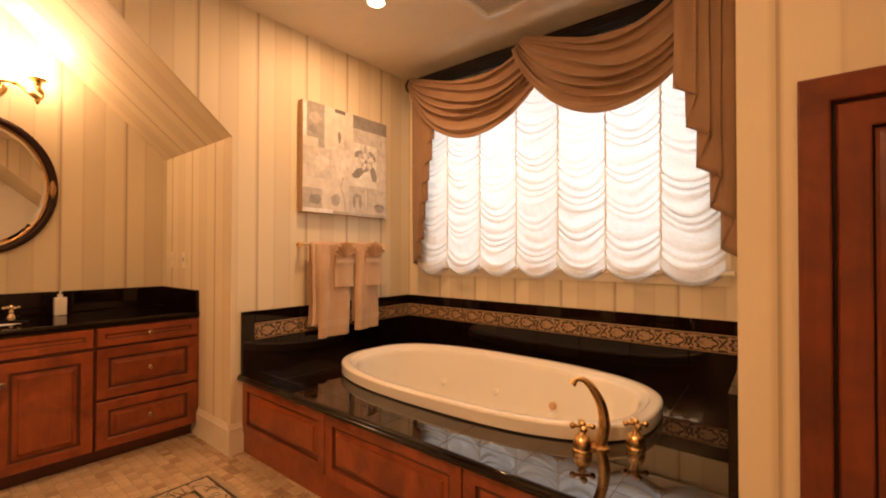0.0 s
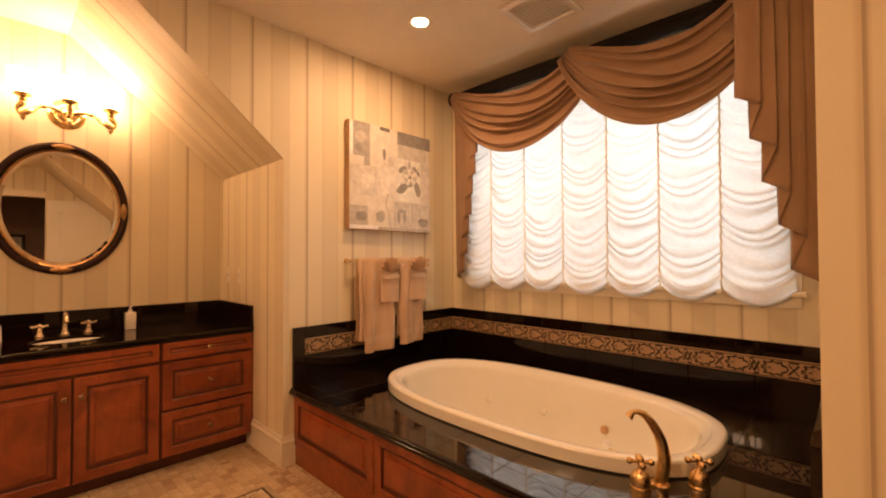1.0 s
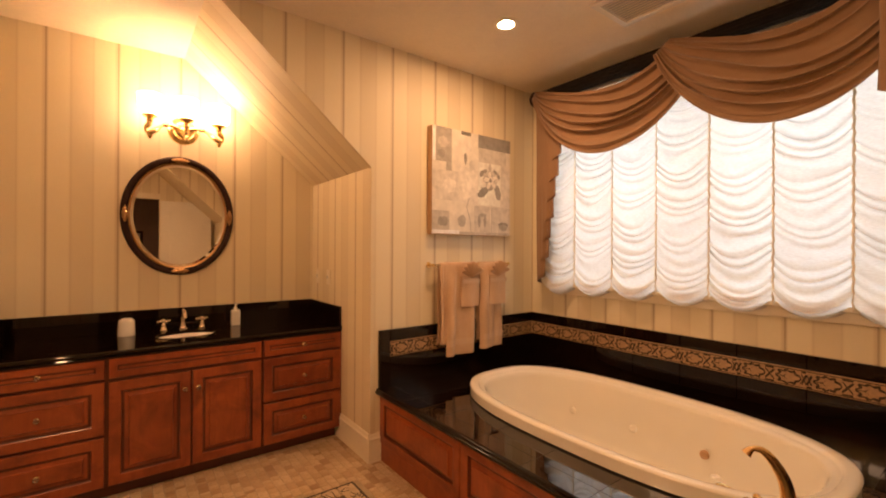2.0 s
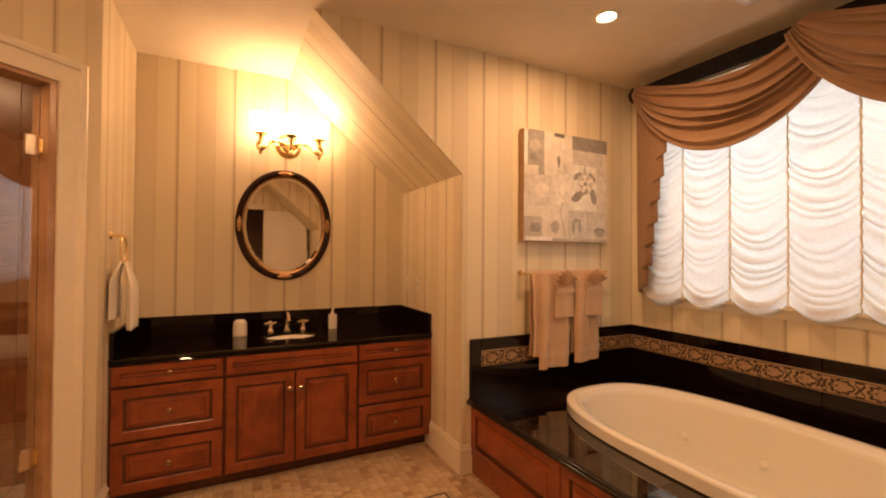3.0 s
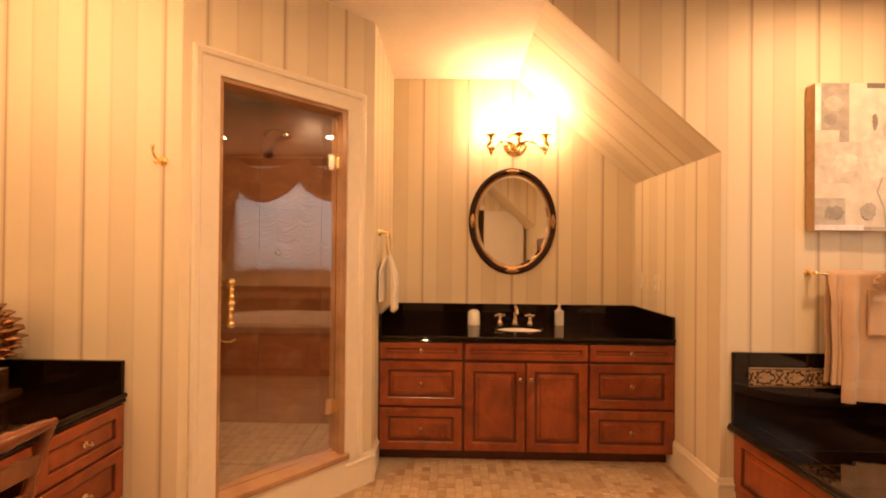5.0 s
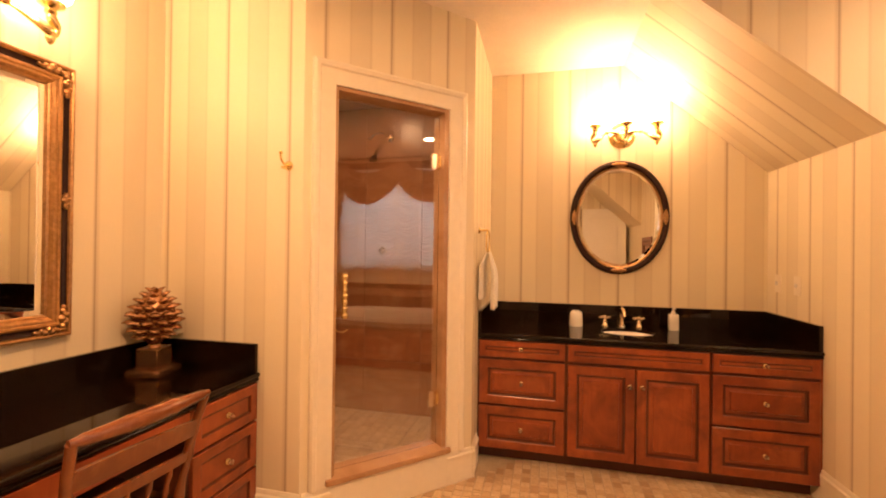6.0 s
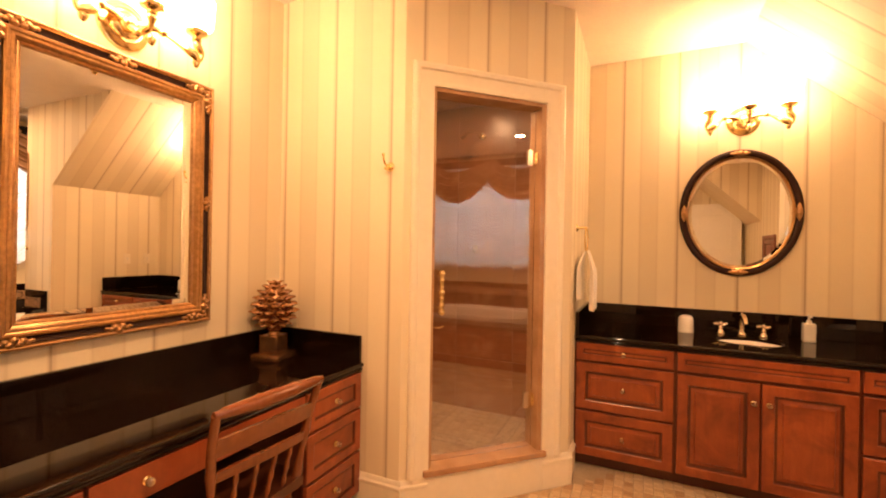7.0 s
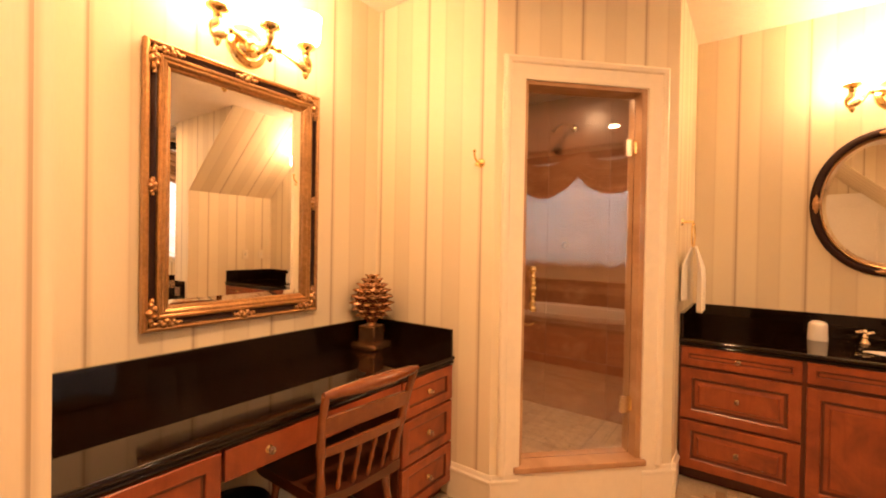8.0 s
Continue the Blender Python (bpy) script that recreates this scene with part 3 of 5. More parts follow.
def slab_top(poly_w, depth, name, m, label, overhang=0.0, z0=0.79, z1=0.83, hole=None):
    """A polished worktop with a bullnose front edge; hole: centre and radii of a sink opening."""
    o = -overhang
    lip = [(o + 0.010 - 0.010 * math.sin(a), z1 - 0.011 + 0.011 * math.cos(a)) for a in [math.pi * k / 12 for k in range(1, 12)]]
    foot = [(o + 0.014, z1 - 0.024), (o + 0.012, z1 - 0.028)] + [(o + 0.012 - 0.006 * math.sin(a), z0 + 0.006 + 0.006 * math.cos(a)) for a in [math.pi * k / 6 for k in range(1, 7)]]
    prof = [(depth, z0), (depth, z1), (o + 0.010, z1)] + lip + foot
    bm = prism(prof, "x", 0, poly_w)
    ob = thing(name, m, label, "countertop")
    top = part("slab", bm, BLACK, ob, smooth=40)
    if hole:
        cx, cy, a, c = hole
        cut = new("cutter", finish("cutter", lathe([(0, z0 - 0.05), (1, z0 - 0.05), (1, z1 + 0.05), (0, z1 + 0.05)], 48), BLACK))
        cut.matrix_world = m @ Matrix.Translation((cx, cy, 0)) @ Matrix.Diagonal((a, c, 1, 1))
        bpy.context.view_layer.update()
        mod = top.modifiers.new("hole", "BOOLEAN")
        mod.object, mod.solver = cut, "EXACT"
        dg = bpy.context.evaluated_depsgraph_get()
        me = bpy.data.meshes.new_from_object(top.evaluated_get(dg))
        top.modifiers.clear()
        top.data = me
        bpy.data.objects.remove(cut)
    return ob


# ---- vanity in the niche; local x along the wall, local y towards it ----
VAN = pose(-2.95, LY + 0.002, 0, 0, 0, 90)
VW, VD = BY - LY - 0.004, -2.95 - BX
vanity = thing("vanity_cabinet", VAN, "cherry wood vanity cabinet with panelled doors and drawers", "cabinet")
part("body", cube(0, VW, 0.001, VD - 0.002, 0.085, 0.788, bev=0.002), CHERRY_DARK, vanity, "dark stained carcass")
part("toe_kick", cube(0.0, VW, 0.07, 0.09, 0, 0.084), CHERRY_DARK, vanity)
part("side_stile", cube(VW - 0.012, VW, -0.012, 0.0, 0.085, 0.788, bev=0.003), CHERRY, vanity)
Z = ((0.680, 0.786), (0.378, 0.664), (0.092, 0.362))
for x0, x1 in ((0.012, 0.548), (1.372, VW - 0.014)):
    for z0, z1 in Z:
        cabinet_front("drawer", x0, x1, z0, z1, vanity, ((x0 + x1) / 2, (z0 + z1) / 2))
cabinet_front("drawer", 0.566, 1.356, 0.680, 0.786, vanity)
cabinet_front("door", 0.566, 0.954, 0.092, 0.660, vanity, (0.925, 0.555))
cabinet_front("door", 0.964, 1.356, 0.092, 0.660, vanity, (0.994, 0.555))
SINKX, SINKY = 0.965, 0.30
van_top = slab_top(VW, VD - 0.002, "vanity_countertop", VAN, "polished black granite countertop on the vanity", 0.026, hole=(SINKX, SINKY, 0.176, 0.128))
part("backsplash", cube(0.0, VW, VD - 0.024, VD - 0.002, 0.831, 0.972, bev=0.003), BLACK, van_top)
part("side_splash", cube(0.0, 0.02, -0.012, VD - 0.025, 0.831, 0.972, bev=0.003), BLACK, van_top)
part("side_splash", cube(VW - 0.02, VW, -0.012, VD - 0.025, 0.831, 0.972, bev=0.003), BLACK, van_top)

basin = thing("sink_basin", VAN @ pose(SINKX, SINKY, 0.83), "white oval undermount sink below the black granite", "sink")
prof = [(0.1752, -0.038), (0.1752, -0.020), (0.172, -0.018), (0.168, -0.024), (0.160, -0.060), (0.138, -0.135), (0.09, -0.160), (0.02, -0.164), (0.0, -0.164)]
part("bowl", lathe(prof, 48, squash=0.727), PORCELAIN, basin, smooth=60)
part("drain", lathe([(0, -0.158), (0.018, -0.158), (0.022, -0.162)], 20), GOLD, basin)


def cross_handle(m, label, group, r=0.036, mat=None):
    mat = mat or GOLD
    h = thing("tap_handle", m, label, "tap", group)
    part("base", lathe([(0.026, 0), (0.026, 0.006), (0.019, 0.012), (0.013, 0.03), (0.016, 0.036), (0.011, 0.044), (0.009, 0.056), (0, 0.056)], 24), mat, h)
    for i in range(2):
        a = radians(90 * i + 20)
        d = Vector((math.cos(a), math.sin(a), 0))
        bar = part("cross_arm", tube([-r * d + Vector((0, 0, 0.062)), r * d + Vector((0, 0, 0.062))], 0.006), mat, h)
        for sg in (-1, 1):
            part("tip", ball(sg * r * d + Vector((0, 0, 0.062)), 0.0095), mat, bar)
    part("cap", ball((0, 0, 0.067), 0.013), PORCELAIN if mat is GOLD and r < 0.04 else mat, h)
    return h


fa = thing("sink_faucet", VAN @ pose(SINKX, 0.515, 0.83), "pale brass sink spout on black granite", "faucet")
part("base", lathe([(0.028, 0), (0.028, 0.008), (0.018, 0.016), (0.015, 0.04), (0.014, 0.075), (0, 0.08)], 24), NICKEL, fa)
part("spout", tube(smooth_path([(0, 0, 0.05), (0, -0.005, 0.10), (0, -0.04, 0.128), (0, -0.09, 0.115), (0, -0.115, 0.085)]), lambda t: 0.015 - 0.004 * t), NICKEL, fa)
part("finial", lathe([(0.008, 0.115), (0.011, 0.128), (0.007, 0.14), (0.009, 0.15), (0, 0.158)], 16), NICKEL, fa)
for dx in (-0.115, 0.115):
    cross_handle(VAN @ pose(SINKX + dx, 0.515, 0.83), "pale brass cross tap handle on black granite", "sink taps", mat=NICKEL)
cup = thing("toothbrush_cup", VAN @ pose(0.645, 0.46, 0.83), "white ceramic cup turned upside down on black granite", "cup")
part("body", lathe([(0.047, 0), (0.048, 0.004), (0.044, 0.09), (0.040, 0.100), (0.034, 0.104), (0, 0.105)], 32), PORCELAIN, cup)
part("foot_ring", lathe([(0.030, 0.104), (0.031, 0.109), (0.026, 0.109), (0.025, 0.104)], 24), PORCELAIN, cup)
soap = thing("soap_dispenser", VAN @ pose(1.29, 0.46, 0.83), "cream ceramic soap dispenser with a white pump", "soap dispenser")
part("bottle", cube(-0.03, 0.03, -0.026, 0.026, 0, 0.115, bev=0.008), PORCELAIN, soap)
part("collar", lathe([(0.014, 0.115), (0.014, 0.132), (0.006, 0.134), (0.006, 0.155), (0, 0.155)], 16), PORCELAIN, soap)
part("pump", tube([(0, 0.012, 0.158), (0, -0.03, 0.156)], 0.008), PORCELAIN, soap)

for x in (-3.41, -3.19):
    sw = thing("switch_plate", pose(x, BY, 1.175), "cream wall plate with a small brass toggle on wallpaper", "switch", "switch plates")
    part("plate", rings_rect(0.072, 0.116, [(0, 0), (0, 0.004), (0.003, 0.006)]), TRIM, sw)
    part("toggle", cube(-0.005, 0.005, -0.018, -0.004, -0.012, 0.012, bev=0.002), PORCELAIN, sw)


# ---- sconces: backplate, three arms, cups and lit glass shades; local -y is the room ----
def sconce(m, label):
    s = thing("wall_sconce", m, label, "wall lamp", "wall sconces")
    rot = Matrix.Rotation(radians(90), 4, "X")
    part("backplate", lathe([(0.0, 0.034), (0.034, 0.034), (0.042, 0.030), (0.050, 0.022), (0.060, 0.021), (0.066, 0.024), (0.074, 0.020), (0.084, 0.009), (0.094, 0.007), (0.097, 0)], 32, m=rot), GOLD, s)
    part("boss", ball((0, -0.04, 0), 0.034, seg=20), GOLD, s)
    for x in (-0.205, 0.0, 0.205):
        fy = -0.190 if x == 0 else -0.155
        fz = 0.024
        if x:
            pts = [(0, -0.03, 0.0), (x * 0.35, -0.05, 0.02), (x * 0.62, -0.08, 0.005), (x * 0.86, fy, -0.055), (x * 1.06, fy, -0.074), (x * 1.11, fy, -0.045), (x * 1.02, fy, -0.016), (x, fy, fz)]
        else:
            pts = [(0, -0.03, 0.0), (0, -0.08, -0.035), (0, -0.13, -0.045), (0, -0.180, -0.038), (0, fy, -0.010), (0, fy, fz)]
        arm = part("arm", tube(smooth_path(pts, 6), lambda t: 0.0135 + 0.004 * math.sin(t * 17), 12), GOLD, s)
        part("bead", ball((x * 0.55, -0.075 if x else -0.1, 0.012 if x else -0.045), 0.019), GOLD, arm)
        t = Matrix.Translation((x, fy, fz))
        part("cup", lathe([(0.0, -0.03), (0.014, -0.03), (0.020, -0.018), (0.016, -0.008), (0.026, 0.002), (0.041, 0.008), (0.044, 0.02), (0.03, 0.022), (0.0, 0.022)], 24, m=t), GOLD, s)
        part("drop", lathe([(0, -0.14), (0.010, -0.132), (0.016, -0.115), (0.008, -0.095), (0.0, -0.088)], 12, m=t), GOLD, arm)
        part("shade", lathe([(0.028, 0.021), (0.046, 0.026), (0.060, 0.040), (0.066, 0.065), (0.066, 0.11), (0.071, 0.152), (0.068, 0.154), (0.062, 0.11), (0.061, 0.068), (0.055, 0.045), (0.028, 0.029)], 28, m=t), SHADE_GLOW, s, "lit white glass shade")
    return s


sconce(pose(BX, 0.54, 2.235, 0, 0, 90), "lit three-light brass sconce above the oval mirror")
sconce(pose(-1.165, DY, 2.228, 0, 0, 180), "lit three-light brass sconce above the desk mirror")


# ---- mirrors ----
def oval_mirror():
    a, c = 0.345, 0.42
    o = thing("oval_mirror", pose(BX, 0.522, 1.626, 0, 0, 90), "oval wall mirror in a black and gilt frame", "mirror")
    def ring(steps, seg=72):
        bm = bmesh.new()
        loops = [[bm.verts.new(((a - i) * math.cos(2 * math.pi * k / seg), -d, (c - i) * math.sin(2 * math.pi * k / seg))) for k in range(seg)] for i, d in steps]
        for p, q in zip(loops, loops[1:]):
            for k in range(seg):
                bm.faces.new((p[k], p[(k + 1) % seg], q[(k + 1) % seg], q[k]))
        return bm
    part("outer_frame", ring([(0, 0), (0, 0.016), (0.005, 0.026), (0.017, 0.032), (0.033, 0.029), (0.039, 0.022), (0.042, 0.016)]), LACQUER, o, "black lacquered outer moulding", smooth=60)
    part("inner_frame", ring([(0.042, 0.016), (0.043, 0.021), (0.046, 0.023), (0.049, 0.019), (0.053, 0.013), (0.055, 0.012), (0.055, 0.004)]), OLD_GOLD, o, "gilt inner moulding", smooth=60)
    bm = ring([(0.054, 0.006), (0.074, 0.0095)])
    part("bevel", bm, MIRROR, o, smooth=None)
    bm = bmesh.new()
    vs = [bm.verts.new(((a - 0.074) * math.cos(2 * math.pi * k / 72), -0.0095, (c - 0.074) * math.sin(2 * math.pi * k / 72))) for k in range(72)]
    bm.faces.new(vs)
    part("glass", bm, MIRROR, o, "silvered glass", smooth=None)
    for ang in (0, 90, 180, 270):
        ca, sa = math.cos(radians(ang)), math.sin(radians(ang))
        pts = [Vector(((a - 0.028) * ca - dd * sa, -0.026, (c - 0.028) * sa + dd * ca)) for dd in [-0.06 + 0.005 * i for i in range(25)]]
        bm = tube(pts, lambda t: 0.004 + 0.016 * math.sin(math.pi * t) * (0.72 + 0.28 * abs(math.cos(4.5 * math.pi * t))), 12)
        part("ornament", bm, OLD_GOLD, o, "carved gilt leaf ornament")


oval_mirror()


def desk_mirror():
    x0, x1, z0, z1 = 0.752, 1.549, 0.990, 2.104
    w, h = x1 - x0, z1 - z0
    o = thing("rectangular_mirror", pose(-(x0 + x1) / 2, DY + 0.007, (z0 + z1) / 2, 0, 0, 180.9), "rectangular mirror in a carved black and gold frame", "mirror")
    part("outer_moulding", rings_rect(w, h, [(0, 0), (0, 0.026), (0.004, 0.034), (0.010, 0.036), (0.016, 0.033), (0.020, 0.026)], fill=False), OLD_GOLD, o, "gilt outer moulding", smooth=25)
    part("frieze", rings_rect(w, h, [(0.020, 0.026), (0.026, 0.020), (0.036, 0.018), (0.044, 0.022)], fill=False), LACQUER, o, "black painted band", smooth=60)
    part("inner_moulding", rings_rect(w, h, [(0.044, 0.022), (0.047, 0.031), (0.053, 0.036), (0.060, 0.035), (0.065, 0.030), (0.067, 0.031), (0.074, 0.030), (0.081, 0.024), (0.085, 0.018), (0.088, 0.019), (0.094, 0.016), (0.095, 0.006)], fill=False), OLD_GOLD, o, "gilt inner moulding", smooth=25)
    part("bevel", rings_rect(w, h, [(0.094, 0.008), (0.118, 0.0115)], fill=False), MIRROR, o, smooth=None)
    part("glass", rings_rect(w, h, [(0.118, 0.0115)]), MIRROR, o, "silvered glass", smooth=None)
    rng = random.Random(7)
    def carve(cx, cz, along, n, r):
        side = Vector((along[2], 0, along[0])).normalized()
        m = 6 * n
        pts = []
        for i in range(m + 1):
            t = (i / m - 0.5) * 2
            pts.append(Vector((cx, -0.028, cz)) + Vector(along) * t + side * (0.007 * math.sin(n * math.pi * i / m) * (1 - abs(t))))
        ph = rng.uniform(0, 1)
        bm = tube(pts, lambda t: 0.003 + r * (1 - 0.75 * abs(2 * t - 1)) * (0.62 + 0.38 * abs(math.sin(n * math.pi * t + ph))), 10)
        return bm
    for sx in (-1, 1):
        for sz in (-1, 1):
            bm = carve(sx * (w / 2 - 0.032), sz * (h / 2 - 0.075), (0, 0, 0.055), 7, 0.017)
            part("corner_carving", bm, OLD_GOLD, o, "carved gilt leaves")
            bm = carve(sx * (w / 2 - 0.085), sz * (h / 2 - 0.03), (0.055, 0, 0), 9, 0.0135)
            part("corner_carving", bm, OLD_GOLD, o, "carved gilt leaves")
        part("side_carving", carve(sx * (w / 2 - 0.03), 0, (0, 0, 0.035), 7, 0.014), OLD_GOLD, o)
        part("side_carving", carve(0, sx * (h / 2 - 0.03), (0.05, 0, 0), 7, 0.014), OLD_GOLD, o)


desk_mirror()


# ---- dressing desk; local x runs from the pier to the hook wall, local y to the wall ----
DESK = pose(NX - 0.002, -1.392, 0, 0, 0, 180)
DW, DD = NX - HX - 0.004, -1.392 - DY
left_ped = thing("desk_pedestal", DESK, "cherry wood drawer pedestal under the desk top", "cabinet", "desk pedestals")
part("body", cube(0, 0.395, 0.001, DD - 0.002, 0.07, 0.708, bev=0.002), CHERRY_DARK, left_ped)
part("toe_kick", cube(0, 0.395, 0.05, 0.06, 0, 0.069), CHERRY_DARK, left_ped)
right_ped = thing("desk_pedestal", DESK, "cherry wood drawer pedestal beside the hook wall", "cabinet", "desk pedestals")
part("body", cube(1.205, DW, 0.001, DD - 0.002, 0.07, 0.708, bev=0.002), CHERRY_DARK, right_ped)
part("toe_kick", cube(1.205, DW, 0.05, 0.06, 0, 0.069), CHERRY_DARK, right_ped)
DRAWER = [(0.0, 0.0), (0.0, 0.016), (0.003, 0.019), (0.042, 0.019), (0.046, 0.017), (0.048, 0.009), (0.056, 0.0085)]
for ped, x0, x1 in ((left_ped, 0.006, 0.387), (right_ped, 1.212, DW - 0.008)):
    for z0, z1 in ((0.528, 0.704), (0.306, 0.516), (0.085, 0.294)):
        cabinet_front("drawer", x0, x1, z0, z1, ped, ((x0 + x1) / 2, (z0 + z1) / 2), steps=DRAWER)
apron = thing("desk_apron_drawer", DESK, "shallow cherry wood pencil drawer over the knee space", "drawer")
part("rail", cube(0.396, 1.204, 0.004, 0.5, 0.60, 0.708), CHERRY_DARK, apron)
ob = part("front", cube(0.40, 1.20, -0.014, 0.003, 0.604, 0.704, bev=0.003), CHERRY, apron)
rot = Matrix.Translation((0.545, -0.014, 0.655)) @ Matrix.Rotation(radians(90), 4, "X")
kn = part("knob", lathe([(0, 0.031), (0.008, 0.030), (0.0125, 0.025), (0.0135, 0.020), (0.009, 0.013), (0.005, 0.010)], 8, m=rot), CRYSTAL, ob, "faceted clear glass knob", smooth=10)
part("rosette", lathe([(0.006, 0.012), (0.008, 0.006), (0.013, 0.003), (0.014, 0)], 16, m=rot), GOLD, kn)
desk_top = slab_top(DW, DD - 0.002, "dressing_countertop", DESK, "polished black granite dressing desk top", 0.026, z0=0.712, z1=0.752)
part("backsplash", cube(0.0, DW, DD - 0.024, DD - 0.002, 0.753, 0.893, bev=0.003), BLACK, desk_top)
part("side_splash", cube(DW - 0.02, DW, -0.012, DD - 0.025, 0.753, 0.893, bev=0.003), BLACK, desk_top)

# artichoke finial on a plinth
fin = thing("artichoke_finial", pose(-1.846, -1.836, 0.752, 0, 0, 12), "antique bronze artichoke finial on a square plinth", "ornament")
part("base", cube(-0.084, 0.084, -0.084, 0.084, 0, 0.035, bev=0.012), FINIAL_BRONZE, fin)
bm = cube(-0.052, 0.052, -0.052, 0.052, 0.035, 0.13, bev=0.005)
part("plinth", bm, FINIAL_BRONZE, fin)
part("stem", lathe([(0.03, 0.13), (0.024, 0.145), (0.034, 0.155), (0.05, 0.175), (0.0, 0.178)], 20), FINIAL_BRONZE, fin)
core = [(0.03, 0.15), (0.062, 0.19), (0.078, 0.235), (0.080, 0.285), (0.070, 0.33), (0.048, 0.375), (0.022, 0.405), (0, 0.412)]
part("heart", lathe(core, 24), FINIAL_BRONZE, fin)
leaf = bmesh.new()
bmesh.ops.create_uvsphere(leaf, u_segments=12, v_segments=8, radius=1.0)
for v in leaf.verts:
    x, y, z = v.co
    tip = max(0.0, z) ** 2
    v.co = (0.021 * x * (1 - 0.55 * tip), 0.014 * y - 0.020 * tip - 0.004, 0.024 * z + 0.004 * tip)
leaf_me = finish("leaf", leaf, FINIAL_BRONZE, 60)
rows = [(0.192, 0.058, 9, 1.1), (0.224, 0.073, 10, 1.25), (0.258, 0.081, 10, 1.3), (0.292, 0.078, 10, 1.25), (0.324, 0.069, 10, 1.1), (0.354, 0.056, 8, 1.0), (0.382, 0.038, 6, 0.9), (0.405, 0.017, 4, 0.75)]
for j, (z, r, n, s) in enumerate(rows):
    for i in range(n):
        a = 2 * math.pi * (i + 0.5 * (j % 2)) / n
        ob = new("leaf", leaf_me)
        ob.parent = fin
        ob.matrix_basis = Matrix.Translation((r * math.sin(a), -r * math.cos(a), z)) @ Matrix.Rotation(a, 4, "Z") @ Matrix.Rotation(radians(62 - 40 * (j / 7.0)), 4, "X") @ Matrix.Diagonal((s, s, s, 1))


# ---- chair at the desk; local +y is its back ----
def chair(m):
    c = thing("spindle_chair", m, "honey maple spindle-back chair drawn up to the desk", "chair")
    def seat_pt(u, v):
        x = (u - 0.5) * (0.44 - 0.06 * v)
        return (x, -0.21 + 0.40 * v, 0.445 + 0.018 * (2 * u - 1) ** 2 - 0.012 * (1 - abs(2 * v - 1)))
    top = grid(seat_pt, 16, 14)
    r = bmesh.ops.extrude_face_region(top, geom=top.faces[:])
    for v in r["geom"]:
        if isinstance(v, bmesh.types.BMVert):
            v.co.z = 0.415
    bmesh.ops.bevel(top, geom=[e for e in top.edges if e.is_manifold and e.calc_face_angle(0) > 1.0], offset=0.008, segments=2, affect="EDGES")
    part("seat", top, SEAT_WOOD, c, "dark worn seat")
    post = lambda t: 0.0165 + 0.0035 * math.sin(t * 14) if t < 0.55 else 0.0175 - 0.003 * t
    for sx in (-1, 1):
        part("back_post", tube(smooth_path([(sx * 0.172, 0.165, 0.43), (sx * 0.185, 0.18, 0.55), (sx * 0.20, 0.205, 0.70), (sx * 0.213, 0.245, 0.835)], 6), post), CHAIR_WOOD, c)
        part("leg", tube(smooth_path([(sx * 0.15, -0.16, 0.42), (sx * 0.165, -0.175, 0.28), (sx * 0.19, -0.20, 0.0)], 8), lambda t: 0.018 + 0.006 * math.sin(t * 12) * (1 - t)), CHAIR_WOOD, c)
        part("leg", tube(smooth_path([(sx * 0.14, 0.14, 0.42), (sx * 0.155, 0.16, 0.28), (sx * 0.175, 0.19, 0.0)], 8), lambda t: 0.018 + 0.006 * math.sin(t * 12) * (1 - t)), CHAIR_WOOD, c)
        part("stretcher", tube([(sx * 0.178, -0.185, 0.17), (sx * 0.165, 0.175, 0.17)], 0.010), CHAIR_WOOD, c)
    part("stretcher", tube([(-0.17, -0.0, 0.17), (0.17, -0.0, 0.17)], 0.010), CHAIR_WOOD, c)
    def roll(t):
        return 0.017 + 0.010 * math.sin(t * math.pi) ** 1.5 + (0.003 if 0.30 < t < 0.36 or 0.64 < t < 0.70 else 0) - (0.005 if t < 0.05 or t > 0.95 else 0)
    part("crest_roll", tube([(-0.222 + 0.444 * i / 30, 0.247 + 0.012 * math.sin(math.pi * i / 30), 0.838) for i in range(31)], roll), CHAIR_WOOD, c)
    def rail(z0, z1, w, y0, thick=0.014):
        def f(u, v):
            bow = 0.02 * (1 - (2 * u - 1) ** 2)
            return ((u - 0.5) * w, y0 + bow + (v * (z1 - z0)) * 0.24, z0 + (z1 - z0) * v + 0.012 * (1 - (2 * u - 1) ** 2) * (1 if v > 0.5 else 0.4))
        b = grid(f, 14, 3)
        rr = bmesh.ops.extrude_face_region(b, geom=b.faces[:])
        for v in rr["geom"]:
            if isinstance(v, bmesh.types.BMVert):
                v.co.y += thick
        return b
    part("back_rail", rail(0.688, 0.748, 0.39, 0.202), CHAIR_WOOD, c)
    part("back_rail", rail(0.60, 0.632, 0.375, 0.183), CHAIR_WOOD, c)
    for i in range(4):
        x = (i - 1.5) * 0.075
        bowy = 0.018 * (1 - (x / 0.19) ** 2)
        part("spindle", tube([(x * 0.94 + (x * 0.06) * k / 12, 0.168 + bowy * k / 12 + 0.026 * k / 12, 0.44 + 0.17 * k / 12) for k in range(13)], lambda t: 0.0065 + 0.0045 * abs(math.sin(t * math.pi * 3)) ** 2), CHAIR_WOOD, c)


chair(pose(-1.275, -1.455, 0, 0, 0, -4))
bin_ob = thing("waste_basket", pose(-1.03, -1.76, 0), "black round waste basket under the desk", "basket")
